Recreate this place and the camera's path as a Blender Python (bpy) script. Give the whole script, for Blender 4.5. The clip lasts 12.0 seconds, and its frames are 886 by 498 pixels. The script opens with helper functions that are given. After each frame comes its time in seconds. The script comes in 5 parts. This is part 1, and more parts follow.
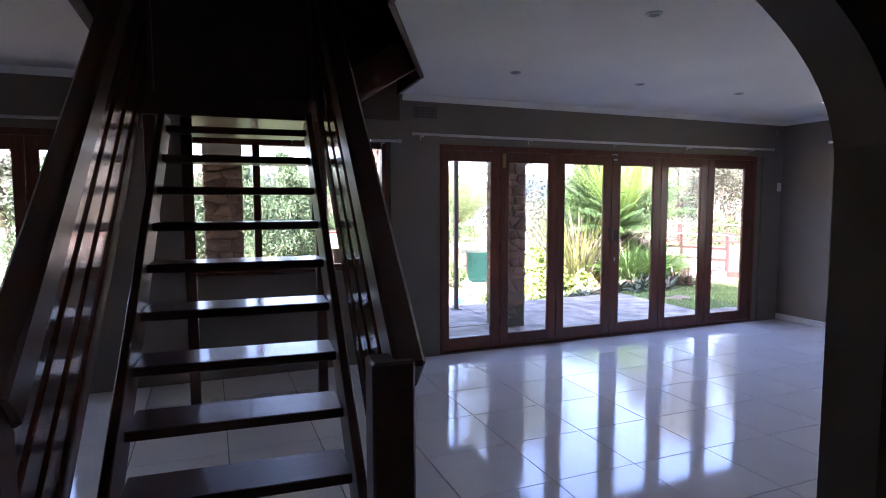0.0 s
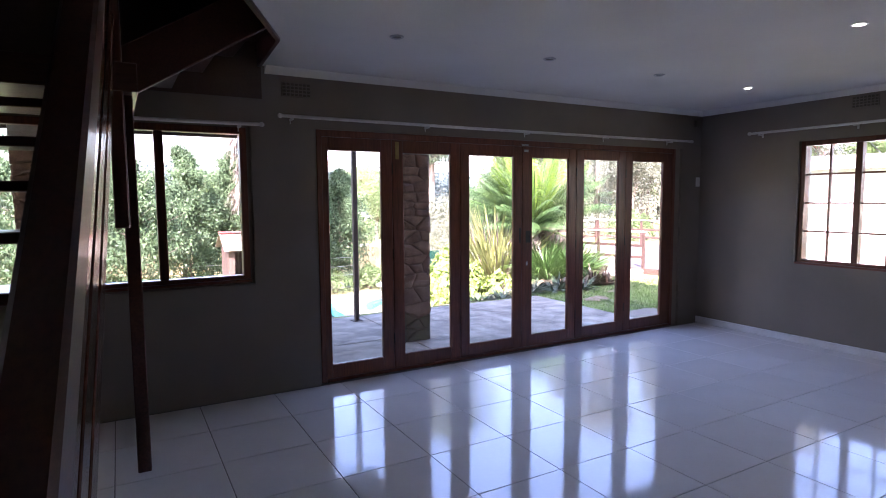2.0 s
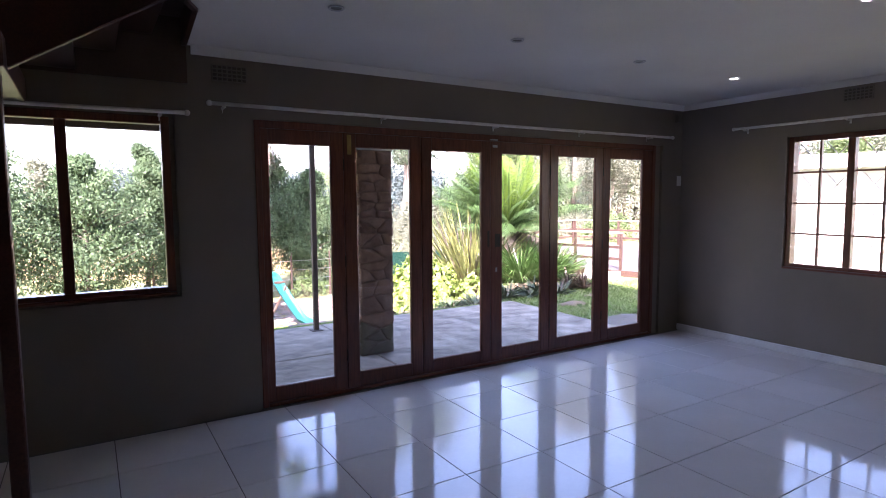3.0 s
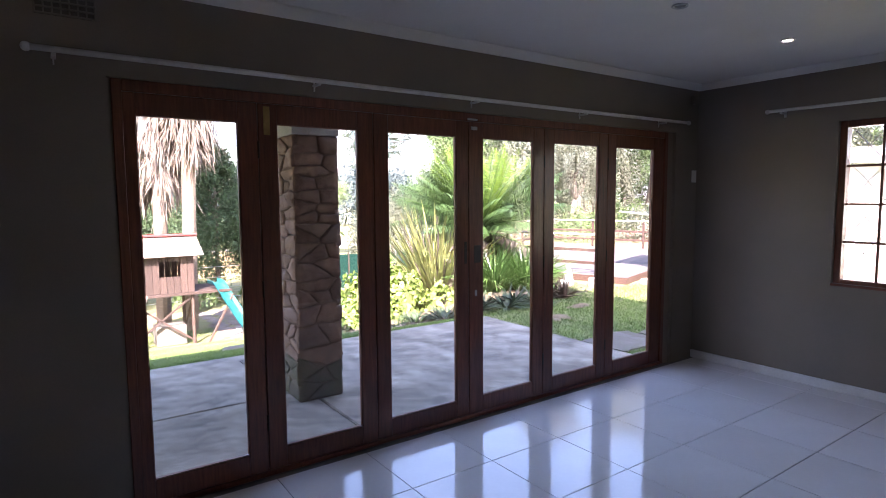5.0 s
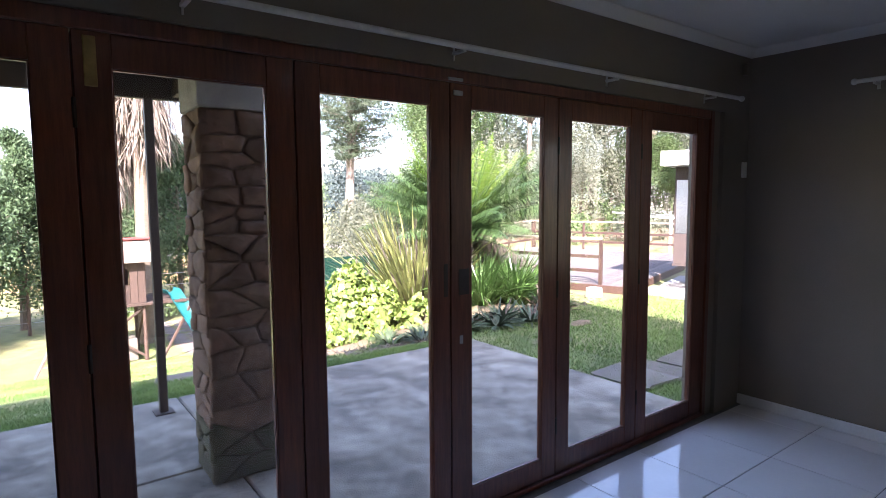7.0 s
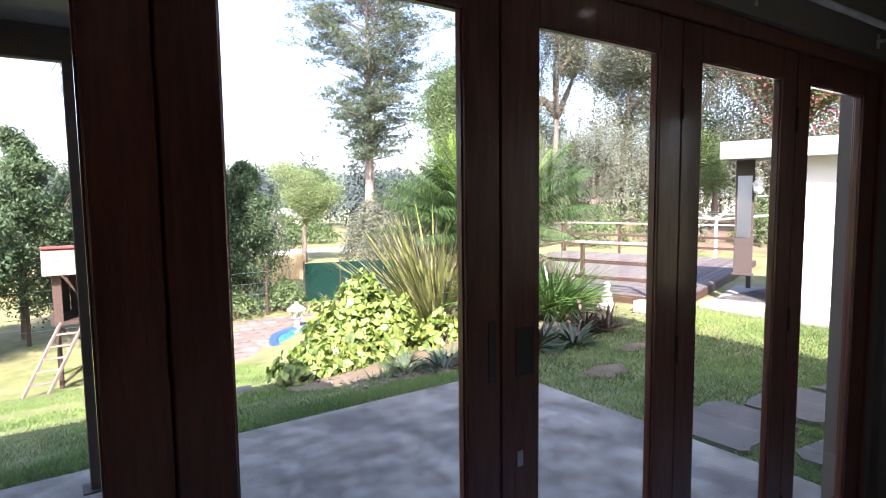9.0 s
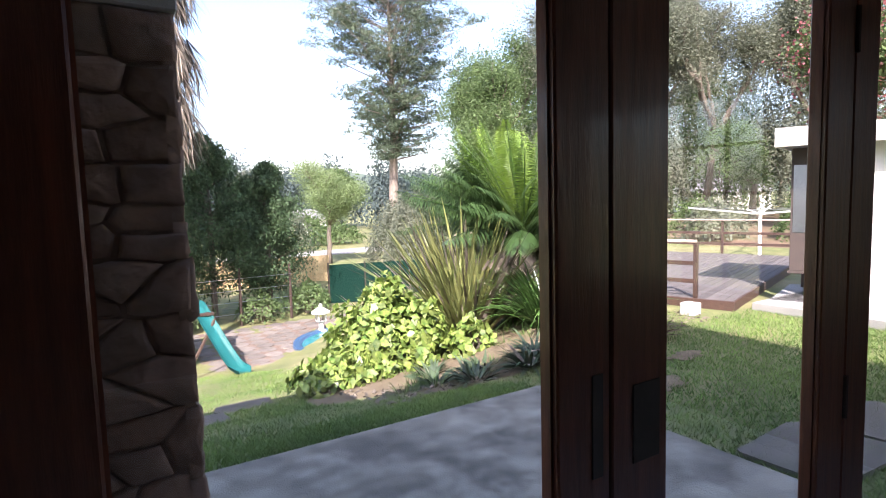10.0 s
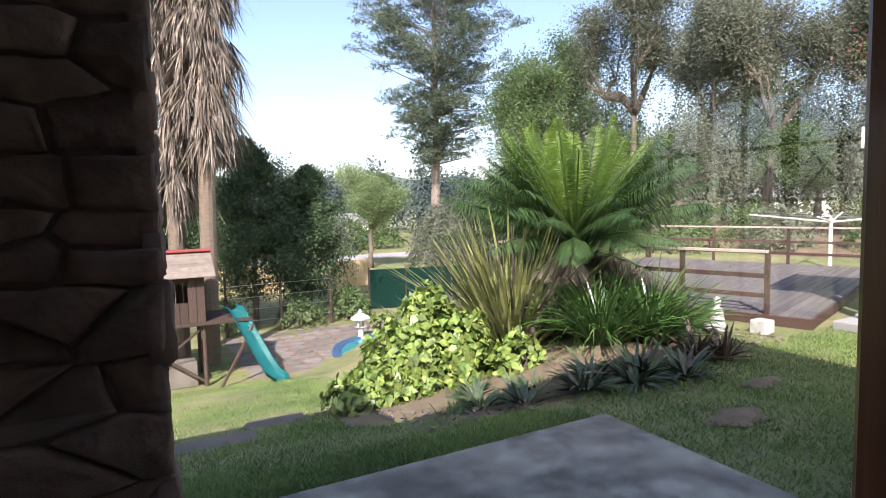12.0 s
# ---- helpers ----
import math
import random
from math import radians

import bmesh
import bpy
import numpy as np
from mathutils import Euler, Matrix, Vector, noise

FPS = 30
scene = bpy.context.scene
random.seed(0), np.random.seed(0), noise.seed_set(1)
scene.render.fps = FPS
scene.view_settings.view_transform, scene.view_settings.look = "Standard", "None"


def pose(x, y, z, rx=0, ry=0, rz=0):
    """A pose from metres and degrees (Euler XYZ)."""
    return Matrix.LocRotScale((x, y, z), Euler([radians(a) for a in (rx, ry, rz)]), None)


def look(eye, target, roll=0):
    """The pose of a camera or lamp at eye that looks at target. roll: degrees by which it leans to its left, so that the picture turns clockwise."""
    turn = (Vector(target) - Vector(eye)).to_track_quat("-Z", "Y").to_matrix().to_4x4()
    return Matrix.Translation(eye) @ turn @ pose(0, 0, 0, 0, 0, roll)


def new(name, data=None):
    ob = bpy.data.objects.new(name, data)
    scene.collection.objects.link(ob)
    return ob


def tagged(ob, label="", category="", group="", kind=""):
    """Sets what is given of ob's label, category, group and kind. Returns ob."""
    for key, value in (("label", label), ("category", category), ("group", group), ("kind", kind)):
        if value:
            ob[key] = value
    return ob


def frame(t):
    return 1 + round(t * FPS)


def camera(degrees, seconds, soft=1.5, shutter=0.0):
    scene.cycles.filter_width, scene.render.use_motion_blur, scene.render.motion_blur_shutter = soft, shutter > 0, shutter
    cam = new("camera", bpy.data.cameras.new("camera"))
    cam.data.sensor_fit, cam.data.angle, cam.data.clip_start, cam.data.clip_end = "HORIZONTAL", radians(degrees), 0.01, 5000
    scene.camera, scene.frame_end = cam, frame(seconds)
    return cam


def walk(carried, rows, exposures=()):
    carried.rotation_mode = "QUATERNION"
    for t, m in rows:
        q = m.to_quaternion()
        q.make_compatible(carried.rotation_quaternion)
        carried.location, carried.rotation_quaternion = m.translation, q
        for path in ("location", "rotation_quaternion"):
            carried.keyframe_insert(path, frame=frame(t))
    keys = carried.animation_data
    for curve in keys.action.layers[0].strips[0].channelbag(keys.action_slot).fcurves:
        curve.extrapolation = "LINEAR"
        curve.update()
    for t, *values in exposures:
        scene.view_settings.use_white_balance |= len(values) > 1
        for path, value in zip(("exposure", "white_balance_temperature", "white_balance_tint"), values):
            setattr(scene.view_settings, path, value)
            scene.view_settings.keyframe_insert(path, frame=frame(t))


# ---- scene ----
cam = camera(75.3, 12.0, soft=1.0)
PATH = [
    (0, (-2.12, -5.333, 1.528), (-1.371, -3.485, 1.366), -0.1),
    (0.5, (-1.963, -5.18, 1.533), (-1.115, -3.377, 1.368), -0.3),
    (1, (-1.766, -5.006, 1.554), (-0.863, -3.229, 1.383), -0.2),
    (1.5, (-1.598, -4.822, 1.526), (-0.664, -3.061, 1.357), -0.4),
    (2, (-1.427, -4.619, 1.534), (-0.446, -2.885, 1.36), -0.4),
    (2.5, (-1.229, -4.447, 1.545), (-0.21, -2.735, 1.368), -0.4),
    (3, (-1.028, -4.239, 1.532), (0.017, -2.542, 1.358), -0.4),
    (5, (-0.307, -3.112, 1.546), (0.839, -1.483, 1.364), -0.4),
    (5.5, (-0.144, -2.87, 1.548), (1.016, -1.251, 1.363), -0.4),
    (6, (0.081, -2.586, 1.54), (1.259, -0.98, 1.358), -0.5),
    (6.5, (0.276, -2.333, 1.533), (1.465, -0.735, 1.351), -0.4),
    (7, (0.503, -2.074, 1.544), (1.697, -0.48, 1.361), -0.4),
    (7.2, (0.601, -1.973, 1.53), (1.797, -0.38, 1.346), -0.4),
    (8.8, (1.147, -1.157, 1.539), (2.29, 0.473, 1.357), -0.8),
    (9, (1.202, -1.053, 1.531), (2.337, 0.584, 1.351), -0.7),
    (9.5, (1.342, -0.806, 1.547), (2.443, 0.854, 1.364), -1.2),
    (10, (1.459, -0.573, 1.491), (2.522, 1.112, 1.311), -1.6),
    (10.5, (1.541, -0.358, 1.515), (2.578, 1.343, 1.339), -1.4),
    (11, (1.593, -0.266, 1.506), (2.605, 1.45, 1.334), -1.4),
    (11.5, (1.657, -0.187, 1.499), (2.641, 1.547, 1.332), -1.4),
    (12, (1.679, -0.135, 1.492), (2.619, 1.623, 1.331), -1.3),
]
walk(cam, [(t, look(eye, target, roll)) for t, eye, target, roll in PATH],
     exposures=[(0, 3.77, 5900, 43), (1.5, 3.6, 5950, 43), (3.2, 3.22, 6200, 42), (5.0, 3.17, 6300, 38), (6.5, 2.95, 6200, 34), (7.2, 2.75, 6200, 32),
                (8.8, 2.3, 6250, 30), (9.5, 2.02, 6250, 29), (10.5, 1.6, 6250, 26), (12.0, 1.2, 6250, 24)])

# ---- world and sun ----
SUN_DIR = Vector((-2.5, -3.5, 3.8)).normalized()
world = bpy.data.worlds.new("world")
scene.world = world
world.use_nodes = True
wn = world.node_tree.nodes
sky = wn.new("ShaderNodeTexSky")
sky.sky_type = 'NISHITA'
sky.sun_disc = False
sky.sun_elevation = math.asin(SUN_DIR.z)
sky.sun_rotation = math.atan2(SUN_DIR.x, SUN_DIR.y)
sky.air_density, sky.dust_density, sky.ozone_density = 1.1, 2.0, 1.0
wn["Background"].inputs[1].default_value = 0.15
world.node_tree.links.new(sky.outputs[0], wn["Background"].inputs[0])
sun = new("sun", bpy.data.lights.new("sun", 'SUN'))
sun.data.energy = 5.0
sun.data.angle = radians(0.6)
sun.data.color = (1.0, 0.94, 0.84)
sun.matrix_world = look(SUN_DIR * 30, (0, 0, 0))


# ---- materials ----
def mat(name, c1, c2=None, scale=6.0, rough=0.6, metal=0.0, bump=0.0, fine=60.0, stretch=(1, 1, 1), island=0.0, rand=0.0,
        trans=0.0, stain=None, stain_scale=1.2, stain_amount=0.5, spec=0.5, coat=0.0):
    """A surface with colour variation at two scales, fine relief, optional stains and variation from piece to piece."""
    m = bpy.data.materials.new(name)
    m.use_nodes = True
    nt = m.node_tree
    n, l = nt.nodes, nt.links
    b = n["Principled BSDF"]
    b.inputs["Roughness"].default_value = rough
    b.inputs["Metallic"].default_value = metal
    b.inputs["Specular IOR Level"].default_value = spec
    b.inputs["Coat Weight"].default_value = coat
    b.inputs["Coat Roughness"].default_value = 0.08
    c2 = c2 or tuple(v * 0.8 for v in c1)
    tc = n.new("ShaderNodeTexCoord")
    mp = n.new("ShaderNodeMapping")
    mp.inputs["Scale"].default_value = stretch
    l.new(tc.outputs["Object"], mp.inputs[0])
    nz = n.new("ShaderNodeTexNoise")
    nz.inputs["Scale"].default_value = scale
    nz.inputs["Detail"].default_value = 5
    l.new(mp.outputs[0], nz.inputs["Vector"])
    fz = n.new("ShaderNodeTexNoise")
    fz.inputs["Scale"].default_value = fine
    fz.inputs["Detail"].default_value = 3
    l.new(mp.outputs[0], fz.inputs["Vector"])
    add = n.new("ShaderNodeMath")
    add.operation = 'MULTIPLY_ADD'
    l.new(fz.outputs[0], add.inputs[0])
    add.inputs[1].default_value = 0.4
    l.new(nz.outputs[0], add.inputs[2])
    ramp = n.new("ShaderNodeValToRGB")
    ramp.color_ramp.elements[0].position, ramp.color_ramp.elements[1].position = 0.48, 0.92
    ramp.color_ramp.elements[0].color, ramp.color_ramp.elements[1].color = (*c2, 1), (*c1, 1)
    l.new(add.outputs[0], ramp.inputs[0])
    out = ramp.outputs[0]
    if stain:
        sz = n.new("ShaderNodeTexNoise")
        sz.inputs["Scale"].default_value = stain_scale
        sz.inputs["Detail"].default_value = 8
        sz.inputs["Roughness"].default_value = 0.7
        l.new(tc.outputs["Object"], sz.inputs["Vector"])
        sr = n.new("ShaderNodeValToRGB")
        sr.color_ramp.elements[0].position, sr.color_ramp.elements[1].position = 0.45, 0.65
        sr.color_ramp.elements[1].color = (stain_amount,) * 3 + (1,)
        l.new(sz.outputs[0], sr.inputs[0])
        mx = n.new("ShaderNodeMixRGB")
        l.new(sr.outputs[0], mx.inputs[0])
        l.new(out, mx.inputs[1])
        mx.inputs[2].default_value = (*stain, 1)
        out = mx.outputs[0]
    if island or rand:
        if island:
            src = n.new("ShaderNodeNewGeometry").outputs["Random Per Island"]
        else:
            src = n.new("ShaderNodeObjectInfo").outputs["Random"]
        amount = island or rand
        rg = n.new("ShaderNodeMapRange")
        rg.inputs["To Min"].default_value, rg.inputs["To Max"].default_value = 1 - amount, 1 + amount
        l.new(src, rg.inputs[0])
        hs = n.new("ShaderNodeHueSaturation")
        l.new(rg.outputs[0], hs.inputs["Value"])
        l.new(out, hs.inputs["Color"])
        out = hs.outputs[0]
    l.new(out, b.inputs["Base Color"])
    if bump:
        bp = n.new("ShaderNodeBump")
        bp.inputs["Strength"].default_value = bump
        bp.inputs["Distance"].default_value = 0.02
        l.new(add.outputs[0], bp.inputs["Height"])
        l.new(bp.outputs[0], b.inputs["Normal"])
    if trans:
        tr = n.new("ShaderNodeBsdfTranslucent")
        l.new(out, tr.inputs[0])
        ms = n.new("ShaderNodeMixShader")
        ms.inputs[0].default_value = trans
        l.new(b.outputs[0], ms.inputs[1])
        l.new(tr.outputs[0], ms.inputs[2])
        l.new(ms.outputs[0], n["Material Output"].inputs[0])
    return m


def glass_mat():
    m = bpy.data.materials.new("window_glass")
    m.use_nodes = True
    n, l = m.node_tree.nodes, m.node_tree.links
    lw = n.new("ShaderNodeLayerWeight")
    pw = n.new("ShaderNodeMath")
    pw.operation = 'POWER'
    pw.inputs[1].default_value = 5
    l.new(lw.outputs["Facing"], pw.inputs[0])
    fr = n.new("ShaderNodeMapRange")
    fr.inputs["To Min"].default_value, fr.inputs["To Max"].default_value = 0.05, 0.85
    l.new(pw.outputs[0], fr.inputs[0])
    tr = n.new("ShaderNodeBsdfTransparent")
    tr.inputs[0].default_value = (0.96, 0.98, 0.97, 1)
    gl = n.new("ShaderNodeBsdfGlossy")
    gl.inputs["Roughness"].default_value = 0.01
    mx = n.new("ShaderNodeMixShader")
    l.new(fr.outputs[0], mx.inputs[0])
    l.new(tr.outputs[0], mx.inputs[1])
    l.new(gl.outputs[0], mx.inputs[2])
    l.new(mx.outputs[0], n["Material Output"].inputs[0])
    return m


def glow_mat(name, colour, strength):
    m = bpy.data.materials.new(name)
    m.use_nodes = True
    b = m.node_tree.nodes["Principled BSDF"]
    b.inputs["Base Color"].default_value = (0.8, 0.8, 0.8, 1)
    b.inputs["Emission Color"].default_value = (*colour, 1)
    b.inputs["Emission Strength"].default_value = strength
    return m


M = dict(
    wall=mat("taupe_wall_paint", (0.225, 0.185, 0.143), (0.19, 0.157, 0.12), 2.0, 0.55, bump=0.06, fine=120),
    ceiling=mat("white_ceiling_paint", (0.72, 0.7, 0.66), (0.66, 0.64, 0.6), 1.5, 0.8, bump=0.03, fine=90),
    skirting=mat("white_skirting_paint", (0.78, 0.77, 0.74), (0.66, 0.64, 0.6), 5, 0.45),
    tile=mat("polished_cream_tile", (0.9, 0.87, 0.82), (0.84, 0.81, 0.76), 3.0, 0.08, fine=40, rand=0.03, spec=0.9),
    grout=mat("grey_grout", (0.2, 0.185, 0.17), (0.14, 0.13, 0.12), 20, 0.9, bump=0.2),
    wood=mat("red_brown_hardwood", (0.2, 0.062, 0.03), (0.105, 0.03, 0.016), 9, 0.32, fine=70, stretch=(9, 9, 0.7), bump=0.08, rand=0.12, coat=0.2),
    tread=mat("dark_stair_wood", (0.11, 0.042, 0.028), (0.06, 0.023, 0.016), 9, 0.34, fine=70, stretch=(0.7, 9, 9), bump=0.08, rand=0.1, coat=0.3),
    rail=mat("dark_red_stair_wood", (0.11, 0.036, 0.022), (0.06, 0.02, 0.013), 9, 0.36, fine=70, stretch=(9, 1, 9), bump=0.06, rand=0.1, coat=0.1),
    board=mat("glossy_dark_stair_board", (0.12, 0.042, 0.026), (0.07, 0.024, 0.015), 9, 0.2, fine=70, stretch=(9, 1, 9), bump=0.03, rand=0.1, coat=0.3),
    # Dark brown stands in for the lack of light up the stairwell.
    shadewall=mat("shade_toned_upper_wall", (0.12, 0.075, 0.05), (0.08, 0.05, 0.035), 4, 0.6),
    glass=glass_mat(),
    brass=mat("old_brass", (0.5, 0.36, 0.14), (0.34, 0.23, 0.09), 20, 0.35, 1.0),
    steel=mat("brushed_steel", (0.5, 0.5, 0.5), (0.4, 0.4, 0.4), 30, 0.35, 1.0),
    whiteplastic=mat("white_plastic", (0.75, 0.74, 0.7), (0.68, 0.67, 0.62), 10, 0.4),
    rod=mat("white_painted_rod", (0.74, 0.72, 0.68), (0.6, 0.58, 0.54), 14, 0.5, bump=0.1),
    lit=glow_mat("lit_downlight", (1.0, 0.93, 0.8), 6.0),
    lampglass=mat("unlit_downlight_glass", (0.3, 0.3, 0.29), (0.2, 0.2, 0.2), 30, 0.2),
    void=mat("dark_grille", (0.14, 0.118, 0.094), (0.1, 0.085, 0.068), 20, 0.9),
    concrete=mat("weathered_patio_concrete", (0.46, 0.41, 0.325), (0.2, 0.177, 0.135), 5.0, 0.92, bump=0.5, fine=85, stain=(0.1, 0.088, 0.07), stain_scale=2.4, stain_amount=0.85),
    slab=mat("sandy_stone_slab", (0.19, 0.165, 0.135), (0.11, 0.095, 0.078), 3, 0.9, bump=0.4, rand=0.12, stain=(0.09, 0.09, 0.055), stain_scale=4, stain_amount=0.5),
    stone=mat("brown_field_stone", (0.27, 0.172, 0.124), (0.14, 0.085, 0.06), 9, 0.92, bump=1.0, fine=24, rand=0.22, stain=(0.17, 0.125, 0.093), stain_scale=11.0, stain_amount=0.55),
    moss=mat("mossy_field_stone", (0.15, 0.11, 0.075), (0.065, 0.065, 0.035), 6, 0.95, bump=0.8, fine=30, rand=0.2, stain=(0.055, 0.08, 0.03), stain_scale=5.0, stain_amount=0.7),
    mortar=mat("brown_grey_mortar", (0.23, 0.16, 0.125), (0.13, 0.09, 0.07), 12, 0.95, bump=0.7),
    greycap=mat("bare_grey_concrete", (0.42, 0.41, 0.38), (0.28, 0.27, 0.25), 6, 0.9, bump=0.3, stain=(0.16, 0.16, 0.14), stain_scale=4, stain_amount=0.5),
    plaster=mat("white_exterior_plaster", (0.8, 0.78, 0.72), (0.7, 0.68, 0.62), 2, 0.8, bump=0.1),
    fascia=mat("dark_brown_fascia", (0.06, 0.04, 0.03), (0.04, 0.026, 0.02), 8, 0.6),
    grass=mat("lawn_soil_and_turf", (0.2, 0.21, 0.075), (0.1, 0.12, 0.04), 3.5, 0.95, bump=0.5, fine=60, stain=(0.33, 0.26, 0.14), stain_scale=0.7, stain_amount=0.6),
    blade=mat("grass_blade", (0.21, 0.31, 0.075), (0.075, 0.15, 0.032), 0.8, 0.65, island=0.45, trans=0.3),
    soil=mat("dry_leaf_soil", (0.23, 0.17, 0.105), (0.11, 0.08, 0.045), 9, 0.95, bump=0.6, fine=50),
    bank=mat("red_leafy_soil", (0.22, 0.14, 0.09), (0.11, 0.075, 0.045), 1.5, 0.95, bump=0.6, fine=25, stain=(0.12, 0.16, 0.05), stain_scale=0.5, stain_amount=0.6),
    water=mat("turquoise_pool_water", (0.035, 0.22, 0.24), (0.02, 0.16, 0.19), 2.5, 0.05, bump=0.05),
    poolliner=mat("pool_mosaic", (0.06, 0.13, 0.24), (0.03, 0.07, 0.15), 30, 0.3),
    paving=mat("pinkish_crazy_paving", (0.22, 0.185, 0.16), (0.13, 0.11, 0.095), 4, 0.9, bump=0.3, rand=0.22),
    slide=mat("turquoise_plastic", (0.025, 0.24, 0.235), (0.018, 0.19, 0.19), 6, 0.4),
    oldwood=mat("weathered_brown_planks", (0.085, 0.05, 0.036), (0.04, 0.025, 0.018), 8, 0.8, stretch=(6, 6, 1), bump=0.3, rand=0.25),
    greywood=mat("greyed_roof_planks", (0.24, 0.195, 0.155), (0.15, 0.12, 0.095), 8, 0.85, bump=0.3, rand=0.15),
    redtin=mat("red_ridge_tin", (0.33, 0.06, 0.05), (0.24, 0.045, 0.04), 8, 0.5),
    deck=mat("grey_deck_board", (0.15, 0.13, 0.122), (0.085, 0.074, 0.07), 6, 0.75, stretch=(1, 8, 8), bump=0.2, rand=0.2),
    deckrail=mat("red_brown_deck_timber", (0.08, 0.042, 0.03), (0.045, 0.024, 0.018), 8, 0.6, stretch=(6, 6, 1), rand=0.15),
    # Blue-grey leaf tint stands in for distance haze on the skyline trees.
    hazetint=mat("haze_tinted_leaf", (0.12, 0.155, 0.15), (0.09, 0.118, 0.115), 0.2, 0.9, island=0.15, trans=0.4, spec=0.1),
    redleaf=mat("dark_red_rosette_leaf", (0.16, 0.09, 0.06), (0.06, 0.05, 0.03), 3, 0.45, island=0.4),
    bleached=mat("bleached_handrail", (0.45, 0.36, 0.3), (0.33, 0.24, 0.19), 9, 0.75, rand=0.1),
    bark=mat("grey_brown_bark", (0.2, 0.16, 0.125), (0.1, 0.078, 0.06), 12, 0.95, stretch=(3, 3, 0.6), bump=0.8, fine=40),
    palmbark=mat("ringed_palm_bark", (0.24, 0.18, 0.13), (0.12, 0.09, 0.065), 6, 0.95, stretch=(1, 1, 9), bump=0.8),
    pinebark=mat("pale_pine_bark", (0.3, 0.245, 0.205), (0.17, 0.13, 0.105), 8, 0.95, stretch=(2, 2, 0.5), bump=0.6),
    pine=mat("blue_green_needles", (0.105, 0.14, 0.078), (0.05, 0.072, 0.042), 0.5, 0.65, island=0.45, trans=0.25),
    cypress=mat("dark_conifer_foliage", (0.085, 0.14, 0.058), (0.035, 0.066, 0.028), 1.2, 0.7, island=0.4, trans=0.25),
    cycad=mat("cycad_leaflet", (0.07, 0.125, 0.038), (0.028, 0.06, 0.018), 1.2, 0.34, island=0.35, trans=0.2),
    cycadnew=mat("fresh_cycad_leaflet", (0.25, 0.36, 0.06), (0.16, 0.27, 0.04), 1.2, 0.42, island=0.25, trans=0.4),
    deadleaf=mat("dead_straw_frond", (0.29, 0.24, 0.19), (0.085, 0.062, 0.046), 3, 0.9, island=0.6, trans=0.1),
    flax=mat("striped_flax_blade", (0.36, 0.35, 0.13), (0.1, 0.14, 0.045), 2, 0.45, island=0.5, trans=0.2),
    strap=mat("strap_leaf", (0.1, 0.185, 0.046), (0.036, 0.085, 0.02), 2, 0.36, island=0.4, trans=0.22),
    agave=mat("grey_green_rosette_leaf", (0.085, 0.12, 0.06), (0.03, 0.048, 0.024), 3, 0.5, island=0.4),
    lime=mat("variegated_lime_leaf", (0.36, 0.42, 0.11), (0.06, 0.145, 0.024), 11.0, 0.42, island=0.55, trans=0.3),
    olive=mat("grey_green_tree_leaf", (0.235, 0.25, 0.18), (0.15, 0.165, 0.11), 0.35, 0.65, island=0.3, trans=0.5),
    green=mat("mid_green_tree_leaf", (0.15, 0.215, 0.08), (0.085, 0.135, 0.045), 0.4, 0.65, island=0.35, trans=0.45),
    pale=mat("pale_willow_leaf", (0.27, 0.34, 0.15), (0.17, 0.24, 0.1), 0.4, 0.6, island=0.3, trans=0.4),
    bract=mat("dusty_pink_bract", (0.42, 0.14, 0.15), (0.28, 0.08, 0.09), 2, 0.6, island=0.4, trans=0.3),
    hedge=mat("golden_hedge_leaf", (0.45, 0.46, 0.06), (0.25, 0.3, 0.04), 2, 0.6, island=0.4, trans=0.2),
    net=mat("dark_green_shade_net", (0.006, 0.03, 0.022), (0.004, 0.02, 0.015), 5, 0.95, stretch=(1, 1, 8), spec=0.1),
    fence=mat("buff_fence_board", (0.5, 0.37, 0.2), (0.38, 0.27, 0.14), 4, 0.8, rand=0.12),
    whitestone=mat("weathered_white_stone", (0.6, 0.58, 0.54), (0.38, 0.36, 0.33), 14, 0.85, bump=0.3),
    roofgrey=mat("grey_roof_sheet", (0.25, 0.24, 0.24), (0.2, 0.19, 0.19), 3, 0.6),
    hill=mat("hazy_blue_hill", (0.12, 0.15, 0.11), (0.07, 0.095, 0.07), 0.05, 1.0),
    road=mat("pale_grey_drive", (0.36, 0.34, 0.32), (0.28, 0.27, 0.25), 1.0, 0.9),
    canvas=mat("brown_canvas_blind", (0.09, 0.065, 0.055), (0.06, 0.045, 0.04), 8, 0.8, stretch=(1, 1, 6)),
)


# ---- builders ----
def link_mesh(name, me, material, parent=None, label="", smooth=False):
    me.materials.append(material)
    if smooth:
        me.polygons.foreach_set("use_smooth", [True] * len(me.polygons))
    ob = new(name, me)
    if parent:
        ob.parent = parent
    if label:
        ob["label"] = label
    return ob


def part(name, bm, material, parent=None, label="", smooth=False):
    me = bpy.data.meshes.new(name)
    bm.normal_update()
    bm.to_mesh(me)
    bm.free()
    return link_mesh(name, me, material, parent, label, smooth)


